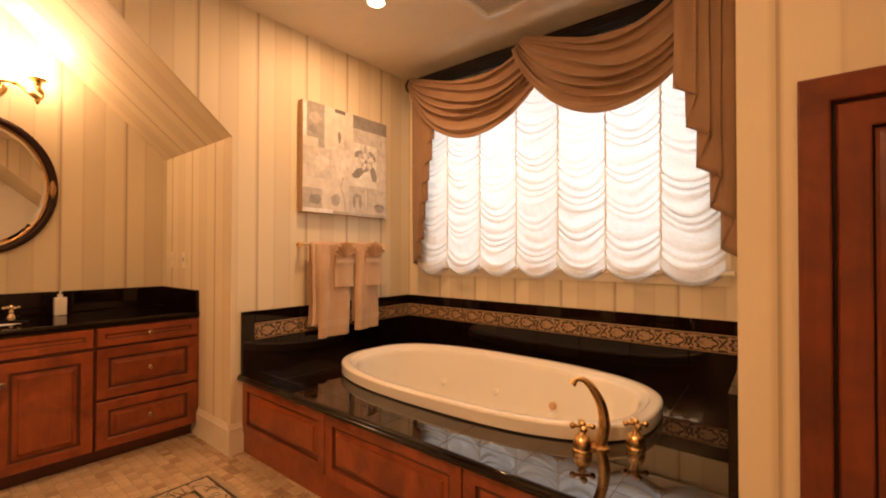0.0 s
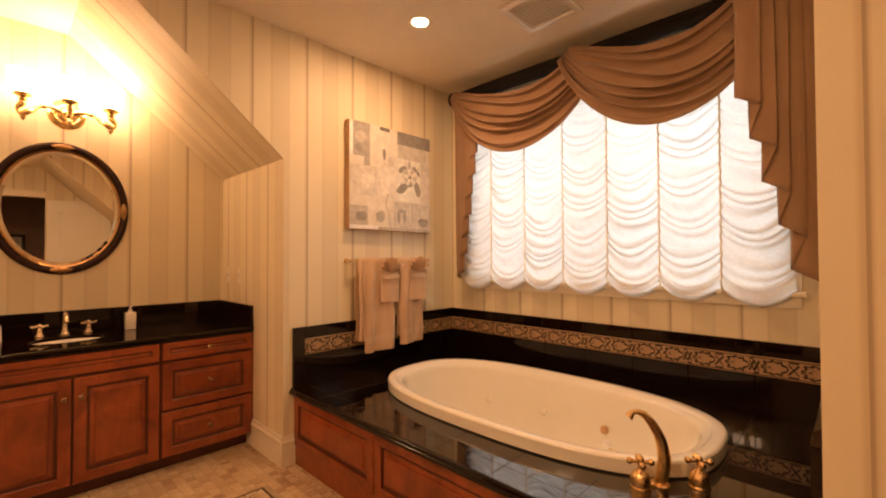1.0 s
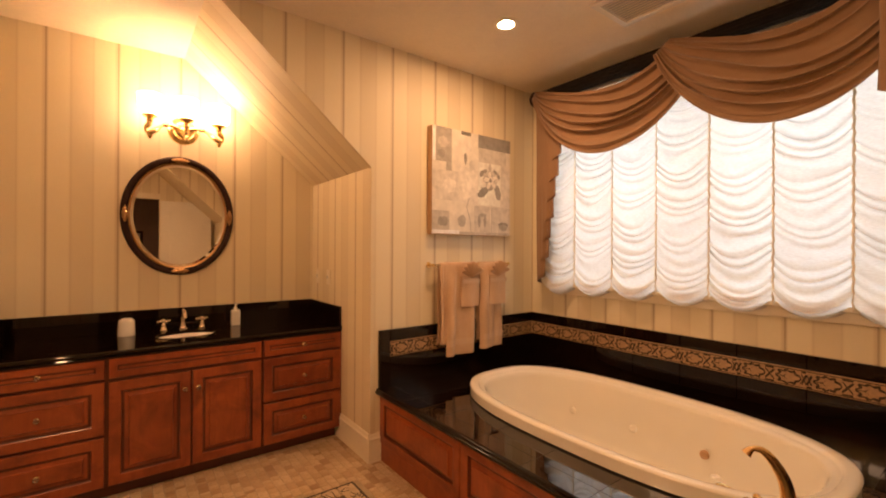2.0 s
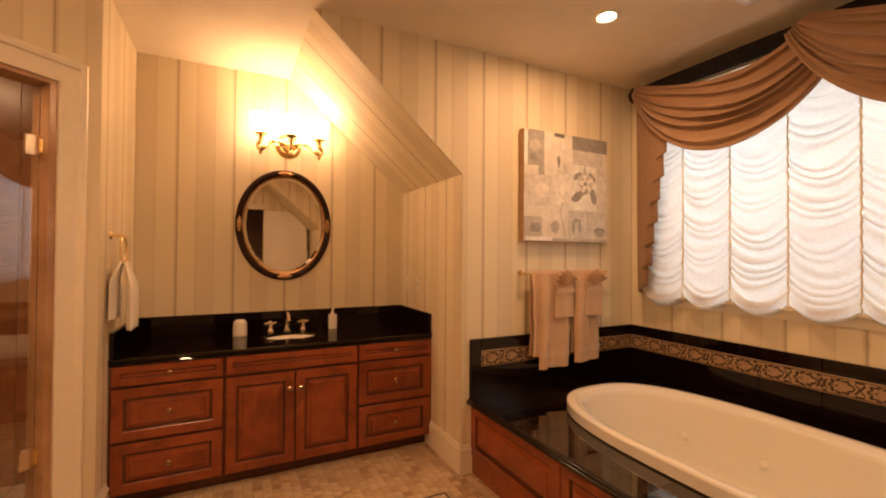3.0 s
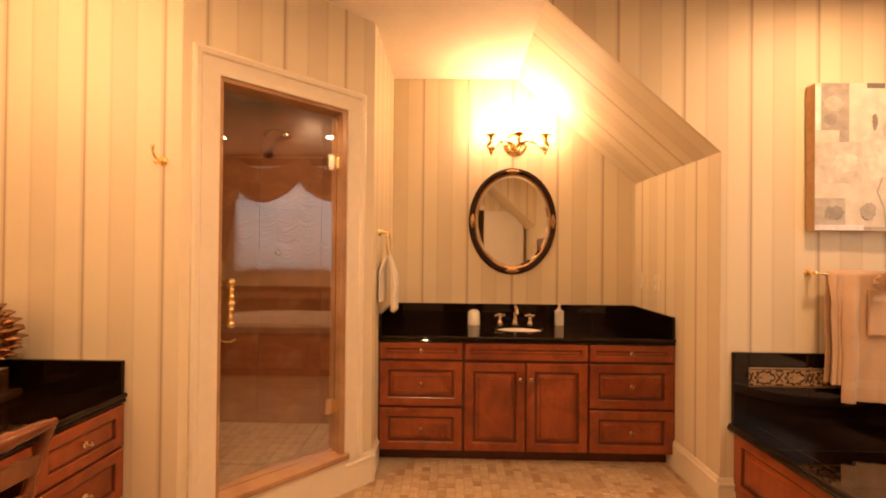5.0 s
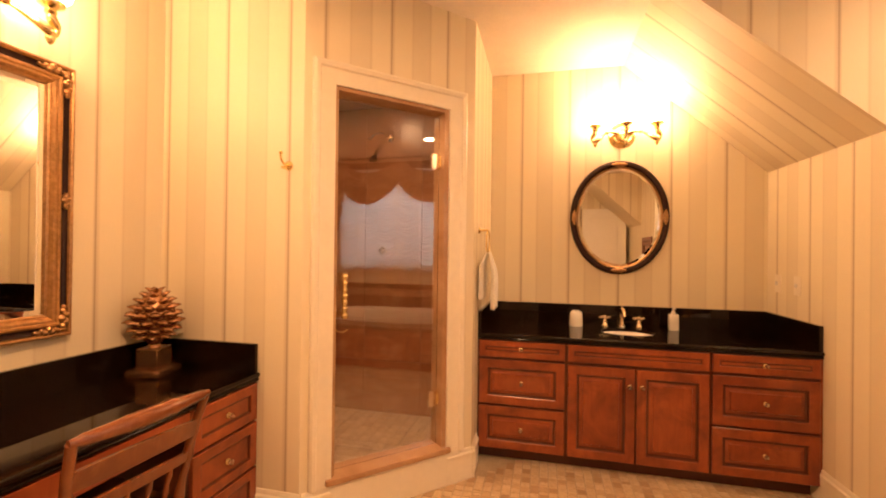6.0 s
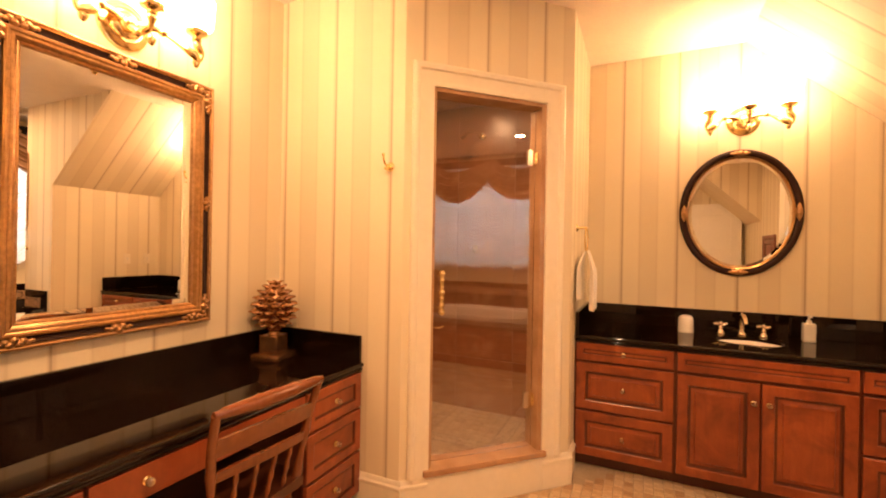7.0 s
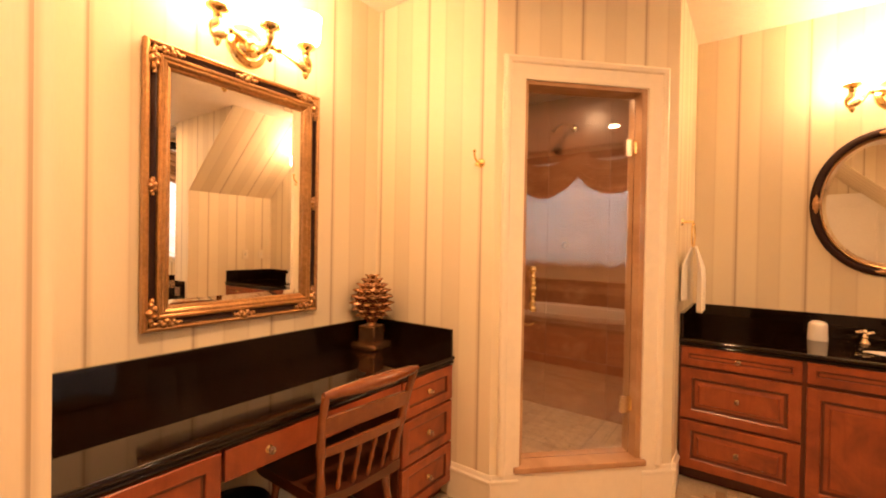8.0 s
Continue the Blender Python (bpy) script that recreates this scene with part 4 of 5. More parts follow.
part("body", lathe([(0, 0.004), (0.095, 0.004), (0.10, 0.0), (0.125, 0.27), (0.13, 0.275), (0.127, 0.28), (0.12, 0.27), (0.095, 0.012), (0, 0.012)], 32), BLACK_IRON, bin_ob)
part("rim", tube([(0.128 * math.cos(2 * math.pi * i / 32), 0.128 * math.sin(2 * math.pi * i / 32), 0.276) for i in range(32)], 0.005, closed=True), BLACK_IRON, bin_ob)


# ---- tub alcove ----
DECKZ, DF = 0.475, 1.555
TCX, TCY, TA, TB = -1.245, 2.322, 0.947, 0.507         # tub centre and half sizes


def oval(k, n=72, a=TA, b=TB, power=2.7):
    t = 2 * math.pi * k / n
    c, s = math.cos(t), math.sin(t)
    return a * math.copysign(abs(c) ** (2 / power), c), b * math.copysign(abs(s) ** (2 / power), s)


def oval_rings(steps, n=72, power=2.7, cap=False):
    """Rings of (inset, z) round the tub's outline."""
    bm = bmesh.new()
    loops = []
    for inset, z in steps:
        loops.append([bm.verts.new((*oval(k, n, TA - inset, TB - inset * 0.92, power), z)) for k in range(n)])
    for p, q in zip(loops, loops[1:]):
        for k in range(n):
            bm.faces.new((p[k], p[(k + 1) % n], q[(k + 1) % n], q[k]))
    if cap:
        bm.faces.new(loops[-1])
    return bm


def tub():
    t = thing("bathtub", pose(TCX, TCY, DECKZ), "cream oval drop-in bathtub with a wide rim", "bathtub")
    rim = [(0.030, 0.002), (0.006, 0.003), (0.0, 0.008), (0.0, 0.058), (0.004, 0.066), (0.012, 0.069), (0.046, 0.068), (0.054, 0.065), (0.060, 0.056), (0.066, 0.054), (0.086, 0.050), (0.095, 0.040), (0.10, 0.02)]
    wall = [(0.10, 0.02), (0.115, -0.06), (0.135, -0.18), (0.16, -0.30), (0.20, -0.355), (0.27, -0.375), (0.36, -0.38)]
    part("rim", oval_rings(rim), CERAMIC, t, smooth=45)
    part("basin", oval_rings(wall, cap=True), CERAMIC, t, smooth=80)
    for x, y in ((-0.10, 0.355), (-0.50, 0.31)):
        part("jet", lathe([(0, 0.012), (0.012, 0.014), (0.022, 0.008), (0.024, 0)], 20, m=Matrix.Translation((x, y, -0.16)) @ Matrix.Rotation(radians(78), 4, "X")), CERAMIC, t)
    part("jet", lathe([(0, 0.012), (0.012, 0.014), (0.022, 0.008), (0.024, 0)], 20, m=Matrix.Translation((0.30, 0.345, -0.16)) @ Matrix.Rotation(radians(75), 4, "X")), BRONZE, t)
    part("overflow", lathe([(0, 0.010), (0.024, 0.010), (0.03, 0.004), (0.031, 0)], 24, m=Matrix.Translation((0.62, -0.30, 0.022)) @ Matrix.Rotation(radians(-40), 4, "X")), GOLD, t)
    part("switch_button", lathe([(0, 0.006), (0.016, 0.006), (0.02, 0)], 16, m=Matrix.Translation((0.60, -0.33, 0.064))), PORCELAIN, t)


tub()

# deck: a slab of granite tiles with a nosing, open under the tub
bm = bmesh.new()
n = 72
outer = []
x0, x1, y0, y1 = AX - TCX, EX - TCX, DF - TCY, WY - TCY
inner = [bm.verts.new((*oval(k, n, TA - 0.05, TB - 0.045), 0)) for k in range(n)]
for k in range(n):
    ox, oy = oval(k, n, TA - 0.05, TB - 0.045)
    t = min((x1 / ox) if ox > 1e-6 else 1e9, (x0 / ox) if ox < -1e-6 else 1e9, (y1 / oy) if oy > 1e-6 else 1e9, (y0 / oy) if oy < -1e-6 else 1e9)
    outer.append(bm.verts.new((ox * t, oy * t, 0)))
for k in range(n):
    bm.faces.new((inner[k], inner[(k + 1) % n], outer[(k + 1) % n], outer[k]))
corner = {}
for sx, sy in ((x0, y0), (x1, y0), (x1, y1), (x0, y1)):
    best = [k for k in range(n) if (abs(outer[k].co.x - sx) < 1e-5) != (abs(outer[(k + 1) % n].co.x - sx) < 1e-5) and abs(outer[k].co.y - sy) < 0.6 and abs(outer[(k + 1) % n].co.y - sy) < 0.6]
    if best:
        c = bm.verts.new((sx, sy, 0))
        bm.faces.new((outer[best[0]], c, outer[(best[0] + 1) % n]))
bmesh.ops.recalc_face_normals(bm, faces=bm.faces[:])
deck = thing("tub_deck", pose(TCX, TCY, DECKZ), "polished black granite tiled deck round the tub", "tub deck")
part("deck_bed", bm, DECK_BLACK, deck)
bm = prism([(y0 - 0.005, -0.036), (y0 - 0.022, -0.034), (y0 - 0.028, -0.026), (y0 - 0.028, -0.016), (y0 - 0.022, -0.012), (y0 - 0.020, -0.004), (y0 - 0.014, 0.001), (y0 + 0.0, 0.001), (y0, -0.03)], "x", x0 - 0.03, x1 - 0.002)
part("nosing", bm, BLACK, deck, "moulded granite edge", smooth=50)
part("deck_joint", cube(x0, x1, y0 + 0.105, y0 + 0.1065, 0.0, 0.0006), DARK_GROUT, deck)
for i in range(8):
    xx = -2.178 + 0.3145 * i - TCX
    part("deck_joint", cube(xx - 0.0008, xx + 0.0008, y0, y0 + 0.27 if -0.8 < xx < 0.8 else y1, 0.0, 0.0006), DARK_GROUT, deck)

# panelled apron
apron_t = thing("tub_apron", pose(AX + 0.004, DF + 0.022, 0), "cherry wood panelled apron below the tub deck", "panelling")
AW = EX - AX - 0.008
part("backing", cube(0, AW, 0.001, 0.03, 0.0, DECKZ - 0.037), CHERRY_DARK, apron_t)
part("base_rail", cube(0, AW, -0.012, 0.0, 0.0, 0.118, bev=0.003), CHERRY, apron_t)
for i in range(3):
    a, b = 0.003 + i * AW / 3, (i + 1) * AW / 3 - 0.004
    cabinet_front("panel", a, b, 0.121, DECKZ - 0.04, apron_t)

# black tile wainscot with a leaf border
me_cache = {}


def tile_mesh(w, h, mat, d=0.012):
    key = (round(w, 4), round(h, 4), mat.name)
    if key not in me_cache:
        me_cache[key] = finish("tile", rings_rect(w - 0.002, h - 0.002, [(0, 0), (0, d - 0.0015), (0.0015, d)]), mat, None)
    return me_cache[key]


BORDER_TAN = plain("tan_relief_tile", (0.46, 0.295, 0.16), 0.45, vary=0.25, scale=55, relief=0.3)
BORDER_DARK = plain("dark_brown_relief", (0.035, 0.02, 0.012), 0.4, vary=0.3, scale=50)


def ribbon(bm, pts, w, y, thick=0.0012):
    """A flat stroke of the border's drawing, in the x-z plane."""
    for (xa, za), (xb, zb) in zip(pts, pts[1:]):
        d = Vector((xb - xa, zb - za))
        if d.length < 1e-6:
            continue
        nn = Vector((-d.y, d.x)).normalized() * w / 2
        vs = [bm.verts.new((px, y, pz)) for px, pz in ((xa + nn.x, za + nn.y), (xa - nn.x, za - nn.y), (xb - nn.x, zb - nn.y), (xb + nn.x, zb + nn.y))]
        bm.faces.new(vs)


def border_drawing(w, h):
    """Two jagged leaves with crossing stems between them, and lines above and below."""
    bm = bmesh.new()
    y = -0.0135
    for sg in (-1, 1):
        ribbon(bm, [(-w / 2, sg * (h / 2 - 0.0075)), (w / 2, sg * (h / 2 - 0.0075))], 0.0045, y)
    p = w / 2
    half = [(-0.052, 0.003), (-0.030, 0.013), (-0.040, 0.030), (-0.016, 0.027), (-0.002, 0.037), (0.010, 0.027), (0.034, 0.033), (0.030, 0.019), (0.050, 0.013), (0.057, 0.0)]
    for c in (-w / 4, w / 4):
        for sg in (-1, 1):
            pts = [(c + px, sg * pz) for px, pz in half]
            for k in range(len(pts) - 1):
                ribbon(bm, pts[k:k + 2], 0.0115 if k % 2 else 0.0065, y)
            m = c + sg * p / 2
            lo_x, hi_x = max(-w / 2, min(w / 2, m - 0.020)), max(-w / 2, min(w / 2, m + 0.020))
            ribbon(bm, [(lo_x, -0.026), (hi_x, 0.026)], 0.010, y - 0.0002)
            ribbon(bm, [(lo_x, 0.026), (hi_x, -0.026)], 0.006, y - 0.0003)
            ribbon(bm, [(lo_x, sg * 0.036), (hi_x, sg * 0.036)], 0.009, y - 0.0001)
        ribbon(bm, [(c - 0.052, 0.0), (c - 0.012, 0.001)], 0.004, y)
        for sg in (-1, 1):
            ribbon(bm, [(c - 0.022, 0.0), (c - 0.004, sg * 0.012)], 0.0022, y)
    return bm


drawing_me = finish("pattern", border_drawing(0.3125, 0.102), BORDER_DARK, None)


def wainscot(name, m, length, phase, label, inset=0.0, tail=0.0):
    """Tiles along local x on a wall that local -y leaves; three courses, the middle one the border."""
    w = thing(name, m, label, "tile wainscot", "tile wainscots")
    part("backing", cube(0, length, -0.011, -0.001, DECKZ + 0.001, 0.858), BLACK, w)
    if tail:
        ob = new("tile", tile_mesh(tail, 0.383, BLACK))
        ob.parent = w
        ob.location = (length - tail / 2, -0.0105, DECKZ + 0.192)
    length -= tail
    edges = [inset] + [e for e in [phase + 0.3145 * i for i in range(12)] if inset + 0.03 < e < length - 0.03] + [length]
    if inset:
        ob = new("tile", tile_mesh(inset, 0.383, BLACK))
        ob.parent = w
        ob.location = (inset / 2, -0.0105, DECKZ + 0.192)
    for a, b in zip(edges, edges[1:]):
        for z0, z1 in ((DECKZ + 0.001, 0.676), (0.782, 0.859)):
            ob = new("tile", tile_mesh(b - a, z1 - z0, BLACK))
            ob.parent = w
            ob.location = ((a + b) / 2, -0.0105, (z0 + z1) / 2)
        ob = new("border_tile", tile_mesh(b - a, 0.104, BORDER_TAN))
        ob.parent = w
        ob.location = ((a + b) / 2, -0.0105, 0.729)
        ob["label"] = "tan border tile with a dark leaf scroll"
        d = new("pattern", drawing_me)
        d.parent = ob
        d.scale = ((b - a) / 0.3145, 1, 1)
        d.location = (0, -0.0003 + 0.0005, 0)
    return w


wainscot("tile_wainscot", pose(AX, WY, 0), EX - AX, -2.178 - AX, "black polished tiles with a tan leaf border below the window")
wainscot("tile_wainscot", pose(AX, DF - 0.006, 0, 0, 0, 90), WY - 0.024 - DF, 0.08 + 0.3145, "black polished tiles with a tan leaf border under the towels", inset=0.078)
wainscot("tile_wainscot", pose(EX, WY - 0.024, 0, 0, 0, -90), WY - 0.024 - DF - 0.05, 0.3145, "black polished tiles with a tan leaf border at the tub's end", tail=0.08)

# roman tub filler
TAPB = plain("aged_brass", (0.82, 0.57, 0.27), 0.26, 1.0, vary=0.2, scale=30)
sp = thing("tub_spout", pose(-0.425, 1.935, DECKZ + 0.001, 0, 0, 40), "aged brass swan-neck tub spout on the granite deck", "faucet")
part("base", lathe([(0.034, 0), (0.034, 0.006), (0.028, 0.012), (0.0, 0.012)], 28), TAPB, sp)
part("neck", tube(smooth_path([(0, 0, 0.0), (0.012, 0, 0.05), (0.016, 0, 0.10), (0.004, 0, 0.165), (-0.028, 0, 0.225), (-0.06, 0, 0.258), (-0.09, 0, 0.262), (-0.108, 0, 0.243)], 8), lambda t: (0.020 + 0.014 * t if t < 0.25 else 0.0235 - 0.0145 * (t - 0.25) / 0.6 if t < 0.85 else 0.009 + 0.05 * (t - 0.85)), 20), TAPB, sp)
for hx, hy in ((-0.470, 1.872), (-0.318, 2.02)):
    h = thing("tub_tap", pose(hx, hy, DECKZ + 0.001), "aged brass cross-handled tub tap on black granite", "tap", "tub taps")
    part("base", lathe([(0.037, 0), (0.037, 0.006), (0.034, 0.010), (0.035, 0.024), (0.033, 0.038), (0.026, 0.052), (0.015, 0.060), (0.011, 0.066), (0.010, 0.085), (0, 0.085)], 28), TAPB, h)
    for i in range(2):
        a = radians(90 * i + 30)
        d = Vector((math.cos(a), math.sin(a), 0))
        bar = part("cross_arm", tube([-0.036 * d + Vector((0, 0, 0.092)), 0.036 * d + Vector((0, 0, 0.092))], 0.007), TAPB, h)
        for sg in (-1, 1):
            part("tip", ball(sg * 0.036 * d + Vector((0, 0, 0.092)), 0.0125), TAPB, bar)
    part("cap", ball((0, 0, 0.10), 0.014), TAPB, h)

# ---- window: frame, glass, sill ----
win = thing("window_1", pose((OX0 + OX1) / 2, WY + 0.12, OZ0), "cream framed window behind a sheer shade", "window", kind="structure")
ww, wh = OX1 - OX0, OZ1 - OZ0
fr = bmesh.new()
for a in ((-ww / 2, -ww / 2 + 0.05, 0, wh), (ww / 2 - 0.05, ww / 2, 0, wh), (-ww / 2 + 0.05, ww / 2 - 0.05, 0, 0.05), (-ww / 2 + 0.05, ww / 2 - 0.05, wh - 0.05, wh), (-0.03, 0.03, 0.05, wh - 0.05)):
    box(fr, a[0], a[1], -0.02, 0.03, a[2], a[3])
part("window_frame", fr, TRIM, win)
for sx in (-1, 1):
    p = part("pane", cube(min(sx * 0.03, sx * (ww / 2 - 0.05)), max(sx * 0.03, sx * (ww / 2 - 0.05)), 0.0, 0.006, 0.05, wh - 0.05), PANE, win)
    p.visible_shadow = False
bm = cube(OX0 - 0.07, OX1 + 0.09, WY - 0.055, WY + 0.09, OZ0 - 0.028, OZ0 - 0.002, bev=0.005)
box(bm, OX0 - 0.05, OX1 + 0.07, WY - 0.02, WY - 0.001, OZ0 - 0.088, OZ0 - 0.0285, bev=0.003)
structure("window_sill", bm, TRIM, "cream painted window sill", "sill", smooth=40)
bm = cube(OX0 - 0.07, OX0, WY - 0.018, WY - 0.001, OZ0, OZ1 + 0.07, bev=0.003)
box(bm, OX1, OX1 + 0.07, WY - 0.018, WY - 0.001, OZ0, OZ1 + 0.07, bev=0.003)
box(bm, OX0, OX1, WY - 0.018, WY - 0.001, OZ1, OZ1 + 0.07, bev=0.003)
structure("trim_window", bm, TRIM, "cream painted window casing", "casing", smooth=40)

# balloon shade of sheer voile: seven columns of swagged gathers between tapes
SHX, SHW, SHY, SHZ = -2.318, 0.3155, 3.005, 2.60
shade = thing("balloon_shade", pose(0, 0, 0), "cream sheer balloon shade with swagged gathers, lit from behind", "window shade")
for c in range(7):
    nu, nv = 22, 260
    zb = 1.122 - 0.012 * (c in (0, 6))

    def f(u, v, c=c, zb=zb):
        q = 4 * u * (1 - u)
        z = SHZ + (zb - SHZ) * v
        sag = 0.088 * q * (0.35 + 0.65 * min(1, v * 4))
        k = (z - 1.1) / 0.066
        wander = 0.30 * math.sin(1.9 * k + c * 2.4) + 0.22 * math.sin(0.83 * k + c * 1.1) + 0.16 * math.sin(u * 5.2 + c * 2.1 + k * 0.9) * (0.4 + u)
        ph = k + wander
        i = math.floor(ph)
        w0, w1 = math.sin(i * 12.9898 + c * 78.233), math.sin((i + 1) * 12.9898 + c * 78.233)
        full = 0.66 + 0.34 * (w0 + (w1 - w0) * (ph - i))
        full *= 0.78 + 0.22 * math.sin(u * 3.6 + i * 2.3 + c)
        over = 0.0080 * full
        depth = 0.0235 * full * (0.45 + 0.55 * q)
        pouf = max(0.0, (v - 0.93) / 0.07)
        soft = 1 - pouf
        fine = 0.0022 * math.sin(u * 31 + 2.7 * k + c) * q
        y = SHY - 0.026 * q + depth * math.cos(2 * math.pi * ph) * (0.3 + 0.7 * soft) + fine
        y -= 0.035 * math.sin(pouf * math.pi) * (0.4 + 0.6 * q)
        y += 0.04 * max(0, (v - 0.975) / 0.025)
        zz = z - sag * (1 - 0.35 * pouf) + over * math.sin(2 * math.pi * ph) * soft - 0.014 * q * math.sin(pouf * math.pi / 2)
        return (SHX + SHW * (c + u), y, zz)

    part("column", grid(f, nu, nv), VOILE, shade, smooth=180)
part("headrail", cube(SHX, SHX + 7 * SHW, SHY - 0.03, WY - 0.019, SHZ - 0.015, SHZ + 0.01), TRIM, shade, "cream headrail")
TAPE = sheer("tan_shirring_tape", (0.84, 0.72, 0.53), (0.90, 0.80, 0.64))
for c in range(1, 7):
    bm = tube([(0.0025 * math.sin(k * 1.9 + c), -0.002 * (k % 2), 1.11 + 0.0195 * k) for k in range(77)], lambda t: 0.0062 + 0.0016 * math.sin(t * 240), 6)
    part("tape", bm, TAPE, shade, "tan shirring tape", m=pose(SHX + SHW * c, SHY - 0.007, 0))

# ---- drapery pole, swags and cascades ----
RY_, RZ_ = 2.885, 2.635
pole = thing("curtain_pole", pose(0, RY_ + 0.022, RZ_ - 0.004), "black reeded curtain pole with end finials", "curtain pole")
bm = bmesh.new()
seg = 32
rings = []
for x in (-2.30, EX - 0.03):
    rings.append([bm.verts.new((x, (0.046 + 0.004 * (k % 2)) * math.cos(2 * math.pi * k / seg), (0.046 + 0.004 * (k % 2)) * math.sin(2 * math.pi * k / seg))) for k in range(seg)])
for k in range(seg):
    bm.faces.new((rings[0][k], rings[0][(k + 1) % seg], rings[1][(k + 1) % seg], rings[1][k]))
bm.faces.new(rings[0]); bm.faces.new(rings[1])
part("pole", bm, POLE_BLACK, pole, smooth=None)
part("finial", lathe([(0.0, 0.0), (0.050, 0.0), (0.060, 0.010), (0.066, 0.022), (0.042, 0.032), (0.050, 0.046), (0.034, 0.058), (0.0, 0.062)], 16, m=Matrix.Translation((-2.30, 0, 0)) @ Matrix.Rotation(radians(-90), 4, "Y")), LACQUER, pole)
for x in (-2.26, -1.20, -0.03):
    part("bracket", cube(x - 0.012, x + 0.012, 0.0, WY - RY_ - 0.024, -0.062, -0.036, bev=0.004), POLE_BLACK, pole)


def swag(left, right, drop, apex, seed, label, front=0.0):
    """Folds that hang between two gathered ends; left and right: x and z of the first and last fold."""
    rs = random.Random(seed)
    n = 7
    phase = [rs.uniform(-0.8, 0.8) for _ in range(6)]
    lean = [rs.uniform(-0.5, 0.5) for _ in range(n + 3)]

    def f(u, v):
        s = v ** 0.92
        xa, za = left[0] + (left[2] - left[0]) * s, left[1] + (left[3] - left[1]) * s
        xb, zb = right[0] + (right[2] - right[0]) * s, right[1] + (right[3] - right[1]) * s
        uu = u ** (1.45 + (apex - 1.45) * min(1, 1.6 * v))
        q = (4 * uu * (1 - uu)) ** 0.82
        sag = 0.15 + (drop - 0.15) * s ** 1.1
        fold = n * (v + 0.035 * math.sin(11 * v + phase[4])) + 0.42 * math.sin(3.1 * u + phase[0] + 2.6 * v) + 0.20 * math.sin(7.3 * u + phase[1] - 4 * v)
        k = max(0, min(n + 1, int(fold + 1)))
        full = 0.72 + 0.28 * math.sin(2.3 * k + 4.2 * u * (1 + 0.3 * lean[k]) + phase[2])
        crest = math.cos(2 * math.pi * fold) + 0.28 * math.cos(4 * math.pi * fold + phase[3])
        band = min(1.0, max(0.0, (0.965 - v) / 0.07))
        open_ = (0.26 + 0.74 * q) * min(1, 8 * v + 0.15)
        amp = 0.026 * full * open_ * (0.18 + 0.82 * band)
        x = xa + (xb - xa) * u
        y = RY_ - 0.040 - front - 0.070 * q * v ** 0.8 - amp * crest - 0.0025 * q * math.sin(23 * u + 17 * v)
        z = za + (zb - za) * u - sag * q + 0.014 * full * open_ * band * math.sin(2 * math.pi * fold)
        return (x, y, z)

    s = thing("curtain_swag", pose(0, 0, 0), label, "curtain", "curtain swags")
    sheet = part("cloth", grid(f, 72, 150), DRAPE, s, smooth=180)
    so = sheet.modifiers.new("thickness", "SOLIDIFY")
    so.thickness, so.offset = 0.004, 1
    part("hem", tube([f(i / 60, 1.0) for i in range(61)], 0.0045, 8), DRAPE, s)
    part("hem_seam", tube([Vector(f(i / 60, 0.925)) - Vector((0, 0.003, 0)) for i in range(61)], 0.0022, 6), DRAPE, s)
    return s


TOPZ = RZ_ + 0.034
swag((-2.27, TOPZ, -2.30, TOPZ - 0.05), (-1.20, TOPZ, -1.10, TOPZ - 0.26), 0.445, 0.98, 3, "taupe satin swag draped from the black pole")
swag((-1.20, TOPZ + 0.004, -1.30, TOPZ - 0.06), (-0.30, TOPZ - 0.01, -0.24, TOPZ - 0.36), 0.405, 1.0, 8, "taupe satin swag overlapping its neighbour on the pole", 0.036)


def cascade(x_in, face, advance, n, z_in, fall_face, fall_back, label, layer=0.017, stand=0.125, top=TOPZ - 0.004):
    """Flat pleats folded one behind the other, so that the slanting hem runs in a zigzag; face and advance carry the side's sign."""
    path = []
    for i in range(n):
        a, b = x_in + advance * i, x_in + advance * i + face
        za = z_in - i * (fall_face + fall_back)
        y = i * layer
        for k in range(9):
            t = k / 8
            path.append((a + (b - a) * t, y - 0.010 * math.sin(math.pi * t) - 0.004 * math.sin(2 * math.pi * t + i), za - fall_face * t))
        if i < n - 1:
            nxt = a + advance
            for k in range(1, 6):
                t = k / 6
                path.append((b + (nxt - b) * t, y + 0.004 + (layer - 0.008) * t, za - fall_face - fall_back * t))
    bx = path[-1][0]
    path.append((bx, path[-1][1] + 0.05, path[-1][2] - 0.02))
    rows = 30
    s = thing("curtain_cascade", pose(0, 0, 0), label, "curtain", "curtain cascades")
    cols = []
    for j, (px, py, pz) in enumerate(path):
        col = []
        for r in range(rows + 1):
            t = r / rows
            sway = 0.005 * math.sin(4 * t + 0.23 * j) * t
            col.append((px + sway, RY_ - stand + py * (0.7 + 0.3 * t), top + (pz - top) * t))
        cols.append(col)
    for i in range(n):
        chunk = cols[i * 14:(i + 1) * 14 + 1]
        bm = bmesh.new()
        vs = [[bm.verts.new(p) for p in col] for col in chunk]
        for a, b in zip(vs, vs[1:]):
            for j in range(rows):
                bm.faces.new((a[j], b[j], b[j + 1], a[j + 1]))
        sheet = part("pleat", bm, DRAPE, s, smooth=70)
        so = sheet.modifiers.new("thickness", "SOLIDIFY")
        so.thickness = 0.003


cascade(-0.312, 0.106, 0.050, 5, 2.085, 0.060, 0.150, "taupe satin cascade with a stepped zigzag hem", layer=0.023, stand=0.135)
